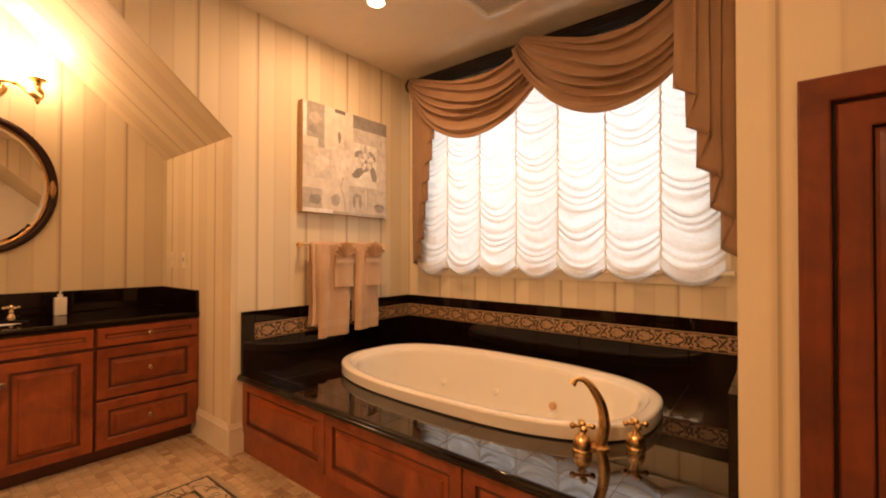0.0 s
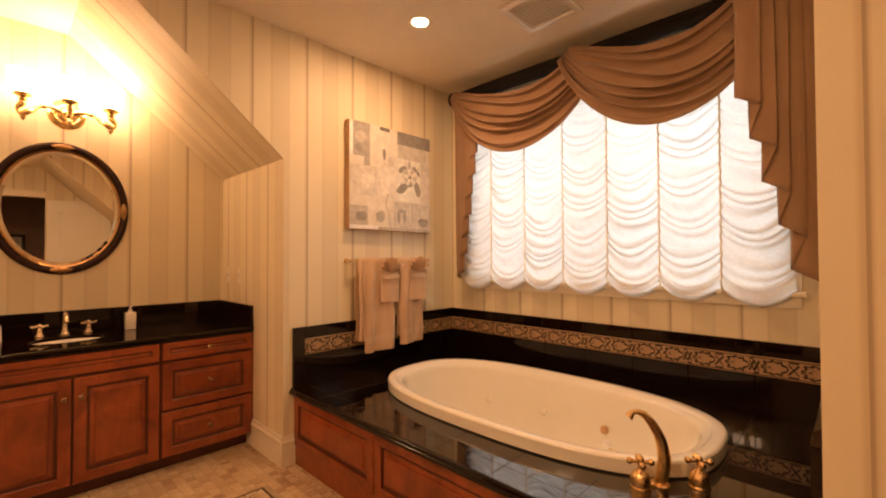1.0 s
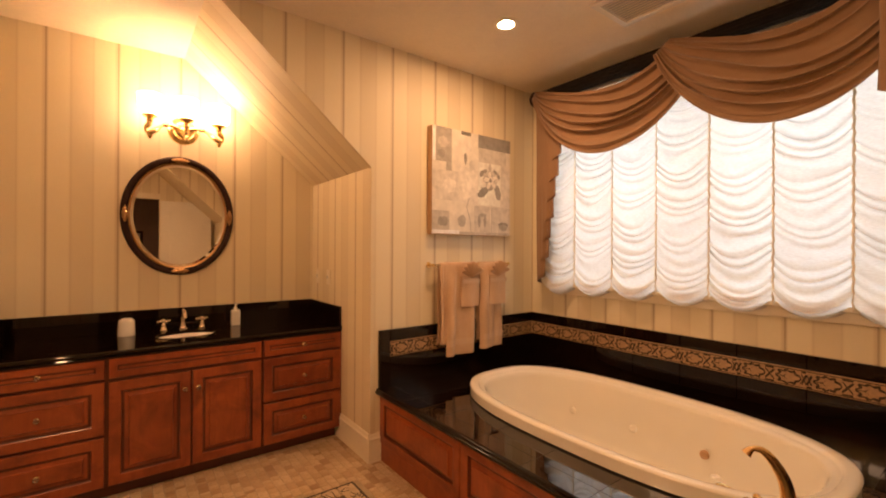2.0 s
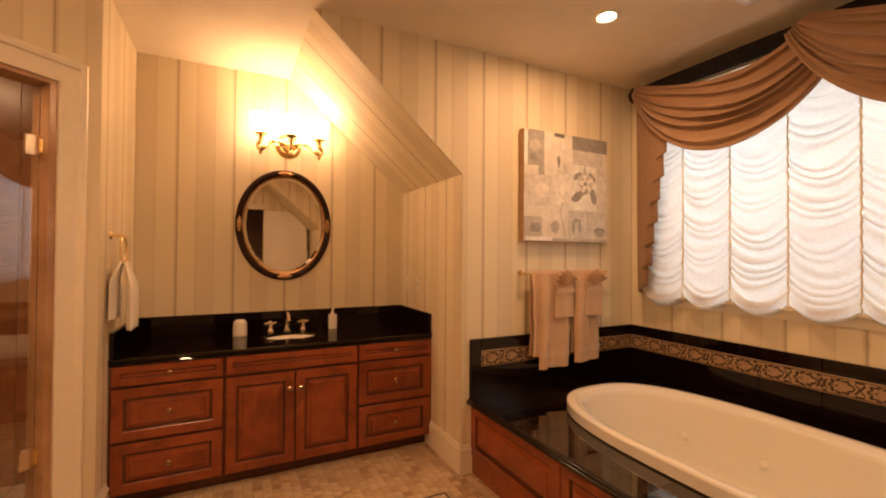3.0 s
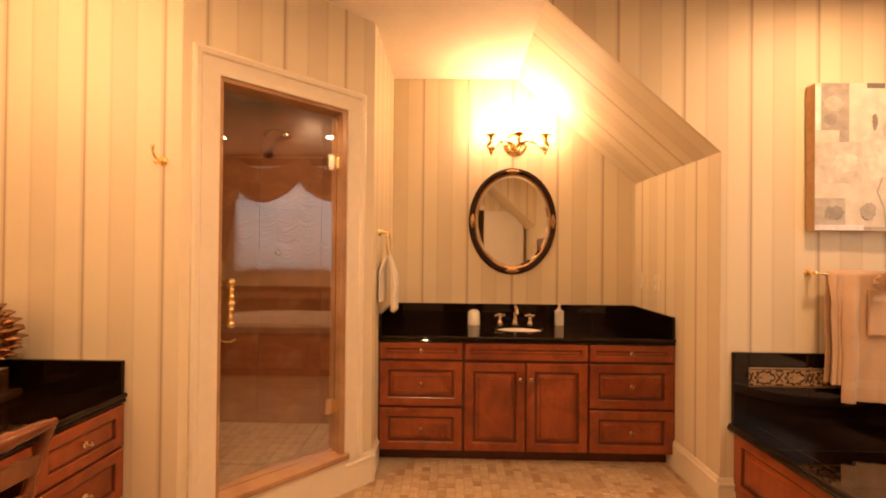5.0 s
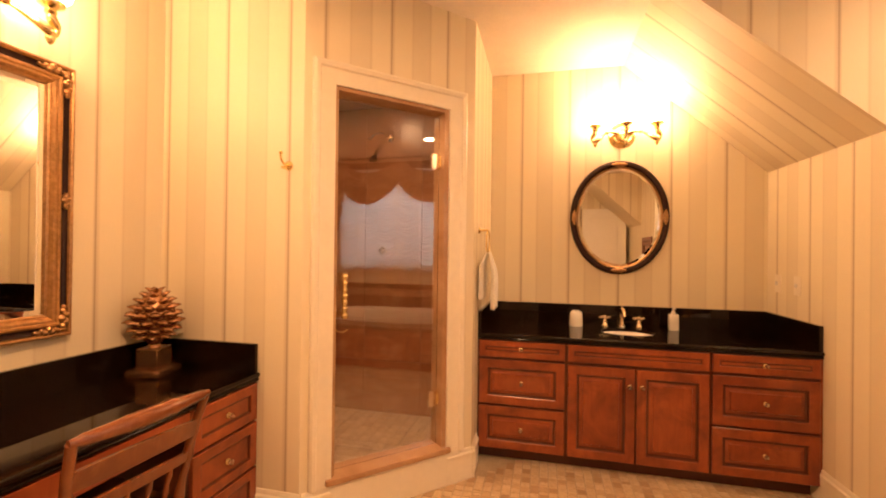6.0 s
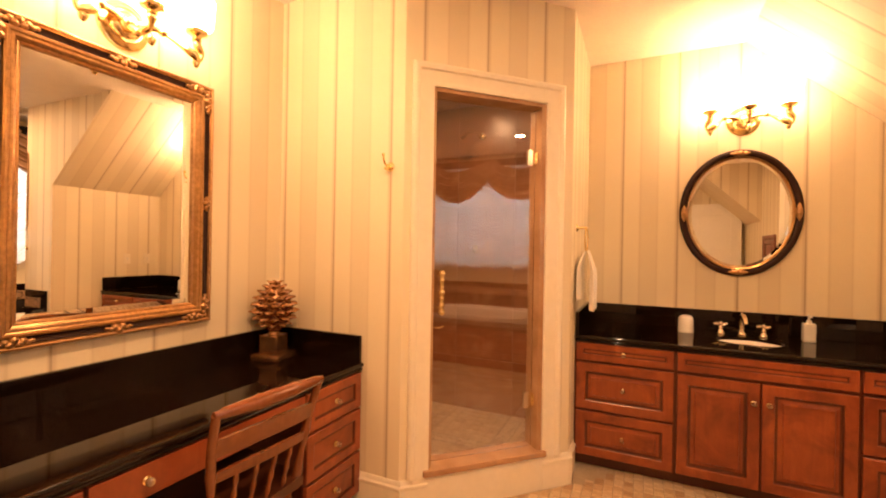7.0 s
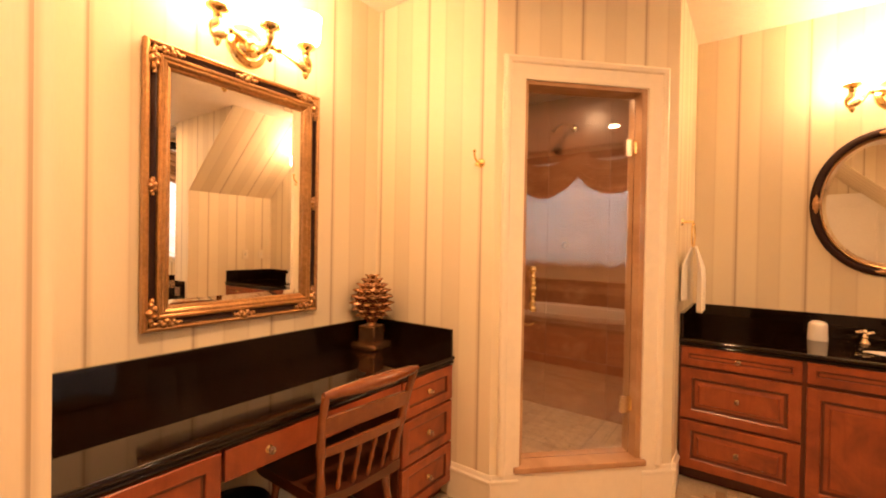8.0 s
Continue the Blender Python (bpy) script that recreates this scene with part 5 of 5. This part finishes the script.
cascade(-2.018, -0.090, -0.033, 7, 2.13, 0.040, 0.118, "narrow taupe satin cascade with a zigzag hem", layer=0.011, stand=0.034, top=2.575)

# ---- art, towel bar, towels ----
canvas = thing("canvas_art", pose(AX, 2.328, 1.895, 0, 0, 90), "unframed canvas print of grey botanical collage", "painting")
CANVAS = plain("printed_canvas_ground", (0.72, 0.67, 0.58), 0.7, vary=0.2, scale=16, relief=0.1)
CANVAS_EDGE = plain("canvas_edge", (0.55, 0.36, 0.19), 0.8, vary=0.2)
part("stretcher", cube(-0.392, 0.392, -0.056, -0.001, -0.387, 0.387, bev=0.004), CANVAS_EDGE, canvas)
part("print", rings_rect(0.782, 0.772, [(0, 0.0565), (0.001, 0.0572)]), CANVAS, canvas)
INK = {}


def ink(v):
    if v not in INK:
        INK[v] = plain("printed_grey", (min(0.86, v * 1.12 + 0.10), min(0.82, (v * 1.12 + 0.10) * 0.93), (v * 1.12 + 0.10) * 0.82), 0.7, vary=0.3, scale=22)
    return INK[v]


def patch(x0, x1, z0, z1, v, lift=0.0):
    # fractions of the print's size
    bm = rings_rect((x1 - x0) * 0.782, (z1 - z0) * 0.772, [(0, 0.0574 + lift), (0.0005, 0.0577 + lift)])
    part("print_block", bm, ink(v), canvas, m=pose(-0.391 + (x0 + x1) / 2 * 0.782, 0, -0.386 + (z0 + z1) / 2 * 0.772))


def blot(cx, cz, rx, rz, v, seed, lift=None, lobes=5, ang=0.0):
    rs = random.Random(seed)
    lift = 0.0012 + 0.0002 * (seed % 15) if lift is None else lift
    bm = bmesh.new()
    vs = []
    for k in range(28):
        t = 2 * math.pi * k / 28
        r = 1 + 0.13 * math.sin(lobes * t + 6 * rs.random()) + rs.uniform(-0.07, 0.07)
        x, z = rx * r * math.cos(t), rz * r * math.sin(t)
        vs.append(bm.verts.new((x * math.cos(ang) - z * math.sin(ang), -0.0574 - lift, x * math.sin(ang) + z * math.cos(ang))))
    bm.faces.new(vs)
    part("print_mark", bm, ink(v), canvas, m=pose(-0.391 + cx * 0.782, 0, -0.386 + cz * 0.772))


patch(0.04, 0.225, 0.68, 1.0, 0.24); patch(0.16, 0.225, 0.60, 0.68, 0.24)
patch(0.34, 0.46, 0.965, 1.0, 0.06); patch(0.555, 1.0, 0.87, 1.0, 0.15); patch(0.56, 0.94, 0.73, 0.868, 0.42)
patch(0.555, 0.86, 0.30, 0.728, 0.66); patch(0.87, 1.0, 0.30, 0.72, 0.50); patch(0.32, 0.55, 0.30, 0.66, 0.56)
patch(0.0, 0.31, 0.32, 0.60, 0.47); patch(0.0, 0.20, 0.04, 0.22, 0.36); patch(0.51, 0.72, 0.03, 0.29, 0.44); patch(0.74, 1.0, 0.03, 0.29, 0.46)
patch(0.0, 1.0, 0.0, 0.028, 0.36); patch(0.0, 0.32, 0.003, 0.04, 0.80, 0.001); patch(0.0, 0.035, 0.68, 0.98, 0.74, 0.001)
for i, (cx, cz, rx, rz, v, an) in enumerate([(0.62, 0.625, 0.048, 0.022, 0.18, 0.6), (0.80, 0.625, 0.045, 0.022, 0.18, -0.7), (0.62, 0.43, 0.062, 0.034, 0.16, 0.6), (0.82, 0.44, 0.030, 0.062, 0.20, 0.35), (0.72, 0.57, 0.085, 0.060, 0.40, 0.2), (0.66, 0.54, 0.048, 0.040, 0.55, 0.0), (0.71, 0.68, 0.018, 0.035, 0.36, 0.0), (0.78, 0.57, 0.034, 0.024, 0.52, 0.4), (0.735, 0.55, 0.036, 0.024, 0.20, 0.9), (0.71, 0.48, 0.034, 0.022, 0.22, 0.4)]):
    blot(cx, cz, rx, rz, v, 50 + i, ang=an, lobes=3)
for i, (cx, cz, rx, rz, v) in enumerate([(0.12, 0.86, 0.05, 0.04, 0.34), (0.10, 0.75, 0.035, 0.03, 0.17), (0.42, 0.86, 0.035, 0.045, 0.50), (0.39, 0.74, 0.014, 0.045, 0.14), (0.47, 0.68, 0.028, 0.04, 0.40), (0.12, 0.12, 0.05, 0.035, 0.20), (0.35, 0.13, 0.04, 0.045, 0.30), (0.57, 0.14, 0.014, 0.05, 0.22), (0.645, 0.14, 0.014, 0.055, 0.24), (0.61, 0.20, 0.04, 0.015, 0.26), (0.90, 0.11, 0.06, 0.022, 0.15), (0.90, 0.085, 0.045, 0.026, 0.24), (0.20, 0.46, 0.06, 0.05, 0.56), (0.41, 0.44, 0.05, 0.07, 0.60)]):
    blot(cx, cz, rx, rz, v, 80 + i)
for k in range(5):
    a = 0.5 + 2 * math.pi * k / 5
    blot(0.715 + 0.050 * math.cos(a), 0.555 + 0.050 * math.sin(a), 0.036, 0.026, 0.24, 110 + k, lift=0.0044 + 0.0001 * k, lobes=3, ang=a)
    blot(0.715 + 0.054 * math.cos(a), 0.555 + 0.054 * math.sin(a), 0.029, 0.019, 0.60, 120 + k, lift=0.0050 + 0.0001 * k, lobes=3, ang=a)
blot(0.715, 0.555, 0.016, 0.014, 0.20, 130, lift=0.0058)
for x in (0.465, 0.735):
    bm = bmesh.new()
    ribbon(bm, [(0, 0), (-0.01, 0.10), (-0.045, 0.19), (-0.02, 0.26)] if x < 0.5 else [(0, 0), (0.004, 0.12), (-0.004, 0.22)], 0.006, -0.0590)
    part("print_mark", bm, ink(0.30), canvas, m=pose(-0.391 + x * 0.782, 0, -0.37))

BARY, BARZ, BARX = 2.335, 1.285, AX + 0.07
bar = thing("towel_bar", pose(BARX, BARY, BARZ), "slim brass towel bar on the striped wall", "towel bar")
part("rod", tube([(0, -0.395, 0), (0, 0.355, 0)], 0.008), GOLD, bar)
for by in (-0.385, 0.345):
    p = part("post", tube([(0, by, 0), (-0.068, by, 0)], 0.009), GOLD, bar)
    part("flange", lathe([(0, 0.01), (0.016, 0.01), (0.022, 0)], 20, m=Matrix.Translation((-0.068, by, 0)) @ Matrix.Rotation(radians(90), 4, "Y")), GOLD, p)
    part("end_cap", ball((0, by + math.copysign(0.012, by), 0), 0.012), GOLD, bar)


def hung_towel(yc, w, front, back, seed, label, mat=None, r=0.016, bands=True, group="bath towels", name="bath_towel", x=BARX, z=BARZ):
    """A folded towel over the bar: front and back fall, soft waves and a woven band near each end."""
    rs = random.Random(seed)
    a, b, c = rs.uniform(0, 6), rs.uniform(0, 6), rs.uniform(0.8, 1.2)
    tot = front + back + math.pi * r
    def prof(s):
        if s < back:
            return -r, -(back - s)
        if s < back + math.pi * r:
            t = (s - back) / r
            return -r * math.cos(t), r * math.sin(t)
        return r, -(s - back - math.pi * r)
    def f(u, v):
        px, pz = prof(tot * v)
        fall = max(0.0, -pz)
        k = min(1, fall / 0.15)
        wave = (0.013 * math.sin(u * 8 * c + a + fall * 0.8) + 0.006 * math.sin(u * 19 + b)) * k - 0.016 * (2 * abs(u - 0.5)) ** 6 + 0.016 * k / (1 + math.exp(70 * (u - 0.26 - 0.02 * math.sin(fall * 5 + a)))) 
        yy = (u - 0.5) * w * (1 + 0.05 * k * math.sin(fall * 3)) + 0.004 * math.sin(fall * 16 + a)
        return (x + px * (1 + 0.35 * k) + (wave if px > 0 else wave * 0.4), yc + yy, z + pz)
    t = thing(name, pose(0, 0, 0), label, "towel", group)
    ob = part("cloth", grid(f, 26, 90), mat or TOWEL, t, smooth=180)
    so = ob.modifiers.new("thickness", "SOLIDIFY")
    so.thickness, so.offset = 0.011, 0
    bv = ob.modifiers.new("round", "BEVEL")
    bv.width, bv.segments, bv.limit_method, bv.angle_limit = 0.004, 2, "ANGLE", radians(50)
    if bands:
        def g(u, v):
            s = back + math.pi * r + front - 0.115 + 0.045 * v
            px, py, pz = f(u * 1.01 - 0.005, s / tot)
            return (px + 0.0075, py, pz)
        part("woven_band", grid(g, 26, 4), TOWEL_BAND, t, "flat woven band")
    return t


def fan_towel(yc, seed, label):
    """A fingertip towel folded to a pocket with a fan of pleats at its top."""
    t = thing("fingertip_towel", pose(BARX + 0.030, yc, BARZ), label, "towel", "fingertip towels")
    rs = random.Random(seed)
    def f(u, v):
        return (0.008 + 0.007 * math.sin(math.pi * u) + 0.003 * math.sin(9 * u + seed) , (u - 0.5) * 0.165 * (1 + 0.03 * v), -0.075 - 0.235 * v)
    ob = part("pocket", grid(f, 14, 20), TOWEL, t, smooth=180)
    so = ob.modifiers.new("thickness", "SOLIDIFY")
    so.thickness, so.offset = 0.016, 0
    bv = ob.modifiers.new("round", "BEVEL")
    bv.width, bv.segments, bv.limit_method, bv.angle_limit = 0.005, 2, "ANGLE", radians(50)
    def g(u, v):
        return (0.0285 + 0.006 * math.sin(math.pi * u), (u - 0.5) * 0.167, -0.105 - 0.03 * v)
    part("woven_band", grid(g, 12, 3), TOWEL_BAND, t, "flat woven band")
    n = 7
    for i in range(n):
        a = radians(-58 + 116 * i / (n - 1))
        ln = 0.118 + 0.006 * rs.random() - 0.012 * abs(2 * i / (n - 1) - 1)
        def h(u, v, a=a, ln=ln):
            wd = 0.007 + 0.026 * v
            sx = (u - 0.5) * wd
            y = math.sin(a) * ln * v + math.cos(a) * sx
            z = math.cos(a) * ln * v - math.sin(a) * sx
            return (0.016 + 0.020 * v + (0.012 + 0.016 * v) * (1 - abs(2 * u - 1)), y, -0.095 + z)
        ob = part("pleat", grid(h, 8, 8), TOWEL, t, smooth=180)
        so = ob.modifiers.new("thickness", "SOLIDIFY")
        so.thickness = 0.006


hung_towel(2.188, 0.278, 0.655, 0.58, 1, "folded peach bath towel hanging over the brass bar")
hung_towel(2.492, 0.235, 0.64, 0.58, 2, "folded peach bath towel beside another on the bar")
hung_towel(2.030, 0.075, 0.565, 0.56, 3, "peach hand towel edge on the brass bar", r=0.012, bands=False)
fan_towel(2.25, 4, "peach fingertip towel folded into a fan")
fan_towel(2.53, 5, "peach fingertip towel folded into a fan")

# ---- towel ring with its towel, robe hook ----
ring = thing("towel_ring", pose(-2.93, LY, 1.50, 0, 0, 180), "brass towel ring on the niche end wall", "towel ring")
part("flange", lathe([(0, 0.012), (0.016, 0.012), (0.024, 0)], 20, m=Matrix.Rotation(radians(90), 4, "X")), GOLD, ring)
part("post", tube([(0, -0.01, 0), (0, -0.062, 0)], 0.008), GOLD, ring)
part("ring", tube([(0.072 * math.sin(2 * math.pi * k / 32), -0.060, -0.075 + 0.072 * math.cos(2 * math.pi * k / 32)) for k in range(32)], 0.005, closed=True), GOLD, ring)
rt = thing("hand_towel", pose(-2.93, LY + 0.066, 1.355), "white hand towel hanging through the brass ring", "towel")


def rt_f(side):
    def f(u, v):
        wv = 0.030 + 0.055 * min(1, v * 2.6)
        x = (u - 0.5) * 2 * wv + 0.006 * math.sin(8 * v)
        y = side * (0.012 + 0.030 * min(1, v * 3)) + 0.012 * math.sin(u * 13 + side) * min(1, v * 2)
        return (x, y, 0.006 * (1 - v) - (0.30 if side < 0 else 0.36) * v)
    return f


for side in (-1, 1):
    ob = part("cloth", grid(rt_f(side), 20, 24), WHITE_TOWEL, rt, smooth=180)
    so = ob.modifiers.new("thickness", "SOLIDIFY")
    so.thickness = 0.010
hook = thing("robe_hook", pose(HX, -1.225, 1.765, 0, 0, 90), "polished brass robe hook on the striped wall", "hook")
part("flange", lathe([(0, 0.012), (0.016, 0.011), (0.023, 0.004), (0.024, 0)], 24, m=Matrix.Rotation(radians(90), 4, "X")), GOLD, hook)
part("upper_prong", tube(smooth_path([(0, -0.01, 0.0), (0, -0.035, 0.0), (0, -0.06, 0.02), (0, -0.065, 0.045)]), lambda t: 0.007 - 0.002 * t), GOLD, hook)
part("lower_prong", tube(smooth_path([(0, -0.02, -0.003), (0, -0.04, -0.018), (0, -0.055, -0.012)]), 0.0055), GOLD, hook)
part("tip", ball((0, -0.065, 0.05), 0.009), GOLD, hook)

# ---- ceiling: downlights, two of them added as fill, and vent ----
# the last two cans are unseen fill, added to lift the vanity niche and floor
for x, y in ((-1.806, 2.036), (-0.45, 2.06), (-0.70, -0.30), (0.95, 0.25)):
    d = thing("downlight", pose(x, y, CEIL), "lit recessed ceiling downlight with a cream trim, two of four added", "ceiling lamp", "downlights")
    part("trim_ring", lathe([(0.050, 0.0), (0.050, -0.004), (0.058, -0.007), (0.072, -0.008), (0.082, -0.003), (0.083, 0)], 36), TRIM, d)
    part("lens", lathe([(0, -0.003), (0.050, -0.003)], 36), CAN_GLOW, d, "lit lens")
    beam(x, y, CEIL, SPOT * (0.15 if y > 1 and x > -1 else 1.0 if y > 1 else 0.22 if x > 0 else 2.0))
vent = thing("ceiling_vent", pose(-1.20, 2.435, CEIL), "square white ceiling vent with louvres", "vent")
part("frame", rings_rect(0.36, 0.36, [(0, 0), (0, 0.010), (0.006, 0.016), (0.040, 0.016), (0.046, 0.004)], fill=False), PORCELAIN, vent, m=pose(0, 0, 0, 90))
part("backing", cube(-0.137, 0.137, -0.137, 0.137, -0.002, -0.001), TRIM, vent)
for i in range(11):
    part("slat", cube(-0.136, 0.136, -0.0085, 0.0085, -0.001, 0.001), PORCELAIN, vent, m=pose(0, -0.122 + 0.0244 * i, -0.009, 14))

# ---- wood cabinet door on the stub wall ----
wd = thing("panelled_door", pose(0.47, SY2 - 0.002, 0.0), "dark cherry panelled cupboard door in a wood frame", "door")
part("frame", rings_rect(0.63, 1.627, [(0, 0), (0, 0.018), (0.004, 0.022), (0.054, 0.022), (0.058, 0.020), (0.060, 0.006), (0.066, 0.003)], cz=0.8135), DOOR_WOOD, wd, "flat cherry frame", smooth=20)
part("leaf", rings_rect(0.494, 1.491, [(0, 0.003), (0, 0.014), (0.004, 0.018), (0.052, 0.018), (0.057, 0.015), (0.060, 0.005), (0.070, 0.004), (0.10, 0.014)], cz=0.8135), DOOR_WOOD, wd, "raised panel", smooth=20)

# black strips put the shade of the gap and the panel groove into colour
part("shadow_gap", rings_rect(0.63, 1.627, [(0.0605, 0.0068), (0.0605, 0.0072), (0.0675, 0.0072)], cz=0.8135, fill=False), LACQUER, wd, "black strip for the shade in the gap round the leaf")
part("bead", rings_rect(0.494, 1.491, [(0.0575, 0.0160), (0.0608, 0.0062), (0.063, 0.0060)], cz=0.8135, fill=False), LACQUER, wd, "black strip for the shade in the panel groove")

# ---- doorway at the room's end ----
dl = thing("door_1", pose(EASTX - 0.03, 0.74, 0.0, 0, 0, 98), "open white panelled door at the room's end", "door", kind="structure")
part("leaf", cube(0.0, 0.80, -0.02, 0.02, 0.01, 2.24, bev=0.003), WHITE_DOOR, dl)
for z0, z1 in ((0.2, 0.95), (1.08, 2.08)):
    for sy in (-1, 1):
        part("panel", rings_rect(0.55, z1 - z0, [(0, 0.0195), (0, 0.026), (0.02, 0.026), (0.03, 0.021), (0.05, 0.025)]), WHITE_DOOR, dl, m=pose(0.40, 0, (z0 + z1) / 2, 0, 0, 0 if sy < 0 else 180))
kb = part("door_knob", ball((0.74, -0.06, 0.98), 0.028), GOLD, dl, "brass knob")
bm = cube(EASTX - 0.02, EASTX - 0.001, -0.22, -0.12, 0, 2.37, bev=0.003)
box(bm, EASTX - 0.02, EASTX - 0.001, 0.72, 0.735, 0, 2.37, bev=0.003)
box(bm, EASTX - 0.02, EASTX - 0.001, -0.12, 0.72, 2.27, 2.37, bev=0.003)
structure("trim_doorway", bm, TRIM, "cream painted doorway casing", "casing", smooth=40)
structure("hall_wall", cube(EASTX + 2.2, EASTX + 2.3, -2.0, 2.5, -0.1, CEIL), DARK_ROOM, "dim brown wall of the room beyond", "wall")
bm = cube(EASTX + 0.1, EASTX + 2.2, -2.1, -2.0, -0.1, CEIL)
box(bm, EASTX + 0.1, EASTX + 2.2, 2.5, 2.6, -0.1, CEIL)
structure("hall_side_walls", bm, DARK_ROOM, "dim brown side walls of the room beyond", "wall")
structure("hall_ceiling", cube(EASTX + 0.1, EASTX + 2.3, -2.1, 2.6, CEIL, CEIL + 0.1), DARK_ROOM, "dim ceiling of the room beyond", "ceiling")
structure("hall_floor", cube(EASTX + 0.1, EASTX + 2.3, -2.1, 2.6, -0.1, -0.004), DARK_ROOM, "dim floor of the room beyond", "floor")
pic = thing("framed_picture", pose(EASTX + 2.2, 0.30, 1.45, 0, 0, -90), "dark framed pale picture on the room beyond", "picture")
part("frame", rings_rect(0.5, 0.62, [(0, 0), (0, 0.025), (0.04, 0.025), (0.05, 0.012)], fill=False), LACQUER, pic)
part("print", rings_rect(0.40, 0.52, [(0, 0.0122)]), ink(0.55), pic)

# ---- floor chips and the inlaid border ----
PITCH = 0.0525
RUG = (-2.345, -0.75, -0.35, 1.305)                    # inlaid field: x0, x1, y0, y1
BAND = 0.115
chip = finish("tile", cube(-0.0245, 0.0245, -0.0245, 0.0245, -0.004, 0.001, bev=0.0025, seg=1), TRAVERTINE, None)
rng = random.Random(11)
verts, faces = [], []
cells = []
yy = DY
row = 0
while yy < SY2:
    xx = -3.03 - (0.5 * PITCH if row % 2 else 0)
    while xx < EASTX:
        wv = PITCH * rng.choice((1, 1, 1, 0.5, 1.5))
        cells.append((xx, yy, wv))
        xx += wv
    yy += PITCH
    row += 1
pieces = 0
for x, y, w in cells:
    cx, cy = x + w / 2, y + PITCH / 2
    if RUG[0] - 0.02 < cx < RUG[1] + 0.02 and RUG[2] - 0.02 < cy < RUG[3] + 0.02 and not (RUG[0] + BAND < cx < RUG[1] - BAND and RUG[2] + BAND < cy < RUG[3] - BAND):
        continue
    if x + y < -3.2 or x < -3.06:
        continue
    dz = rng.uniform(-0.0008, 0.0006)
    if -2.98 < cx < -2.36 and 0.45 < cy < 1.47 and pieces < 300:
        ob = new("tile", chip)
        ob.parent = floor_bed
        ob.location, ob.scale = (cx, cy, dz), ((w - 0.004) / 0.0485, 1, 1)
        pieces += 1
        continue
    g = 0.002
    b = len(verts)
    hx, hy = w / 2 - g, PITCH / 2 - g
    verts += [(cx + sx * hx, cy + sy * hy, -0.004) for sx, sy in ((-1, -1), (1, -1), (1, 1), (-1, 1))]
    verts += [(cx + sx * (hx - 0.0025), cy + sy * (hy - 0.0025), 0.001 + dz) for sx, sy in ((-1, -1), (1, -1), (1, 1), (-1, 1))]
    faces += [(b + 4, b + 5, b + 6, b + 7)] + [(b + i, b + (i + 1) % 4, b + 4 + (i + 1) % 4, b + 4 + i) for i in range(4)]
me = bpy.data.meshes.new("floor_chips")
me.from_pydata(verts, [], faces)
me.materials.append(TRAVERTINE)
ob = new("floor_chips", me)
ob.parent = floor_bed
ob["kind"] = "stuff"

# inlaid border: pale slabs with a dark key drawing, dark fillets either side
INLAY = marble("pale_inlay_stone", (0.60, 0.47, 0.31), (0.68, 0.56, 0.40), 0.35, 6)
FILLET = plain("dark_inlay_stone", (0.05, 0.028, 0.016), 0.35, vary=0.4, scale=40)
inlay = single("floor_inlay", bmesh.new(), FILLET, "inlaid stone border with a dark leaf drawing in the floor", "floor inlay", kind="structure")
x0, x1, y0, y1 = RUG


def strip(a, b, c, d):
    part("fillet", cube(a, b, c, d, -0.004, 0.0016), FILLET, inlay)


for i in (0.0, BAND - 0.012):
    strip(x0 + i, x1 - i, y1 - i - 0.012, y1 - i)
    strip(x0 + i, x1 - i, y0 + i, y0 + i + 0.012)
    strip(x0 + i, x0 + i + 0.012, y0 + i + 0.012, y1 - i - 0.012)
    strip(x1 - i - 0.012, x1 - i, y0 + i + 0.012, y1 - i - 0.012)


def slab_piece(cx, cy, lx, ly, seed):
    p = part("stone", cube(-lx / 2 + 0.001, lx / 2 - 0.001, -ly / 2 + 0.001, ly / 2 - 0.001, -0.004, 0.001), INLAY, inlay, m=pose(cx, cy, 0))
    rs = random.Random(seed)
    bm = bmesh.new()
    for _ in range(9):
        px, py = rs.uniform(-0.42, 0.42) * lx, rs.uniform(-0.40, 0.40) * ly
        pts = [(px, py)]
        a = rs.uniform(0, 6.3)
        for _k in range(4):
            a += rs.uniform(-0.9, 0.9)
            px = max(-lx * 0.47, min(lx * 0.47, px + 0.016 * math.cos(a)))
            py = max(-ly * 0.45, min(ly * 0.45, py + 0.016 * math.sin(a)))
            pts.append((px, py))
        for (xa, ya), (xb, yb) in zip(pts, pts[1:]):
            d = Vector((xb - xa, yb - ya))
            if d.length < 1e-4:
                continue
            nn = Vector((-d.y, d.x)).normalized() * 0.0028
            bm.faces.new([bm.verts.new((qx, qy, 0.0015)) for qx, qy in ((xa + nn.x, ya + nn.y), (xa - nn.x, ya - nn.y), (xb - nn.x, yb - nn.y), (xb + nn.x, yb + nn.y))])
    part("drawing", bm, FILLET, p)


mid = BAND / 2
L = (x1 - x0 - 0.024) / 8
for i in range(8):
    slab_piece(x0 + 0.012 + L * (i + 0.5), y1 - mid, L, BAND - 0.024, i)
    slab_piece(x0 + 0.012 + L * (i + 0.5), y0 + mid, L, BAND - 0.024, 20 + i)
L2 = (y1 - y0 - 2 * BAND) / 8
for i in range(8):
    slab_piece(x0 + mid, y0 + BAND + L2 * (i + 0.5), BAND - 0.024, L2, 40 + i)
    slab_piece(x1 - mid, y0 + BAND + L2 * (i + 0.5), BAND - 0.024, L2, 60 + i)
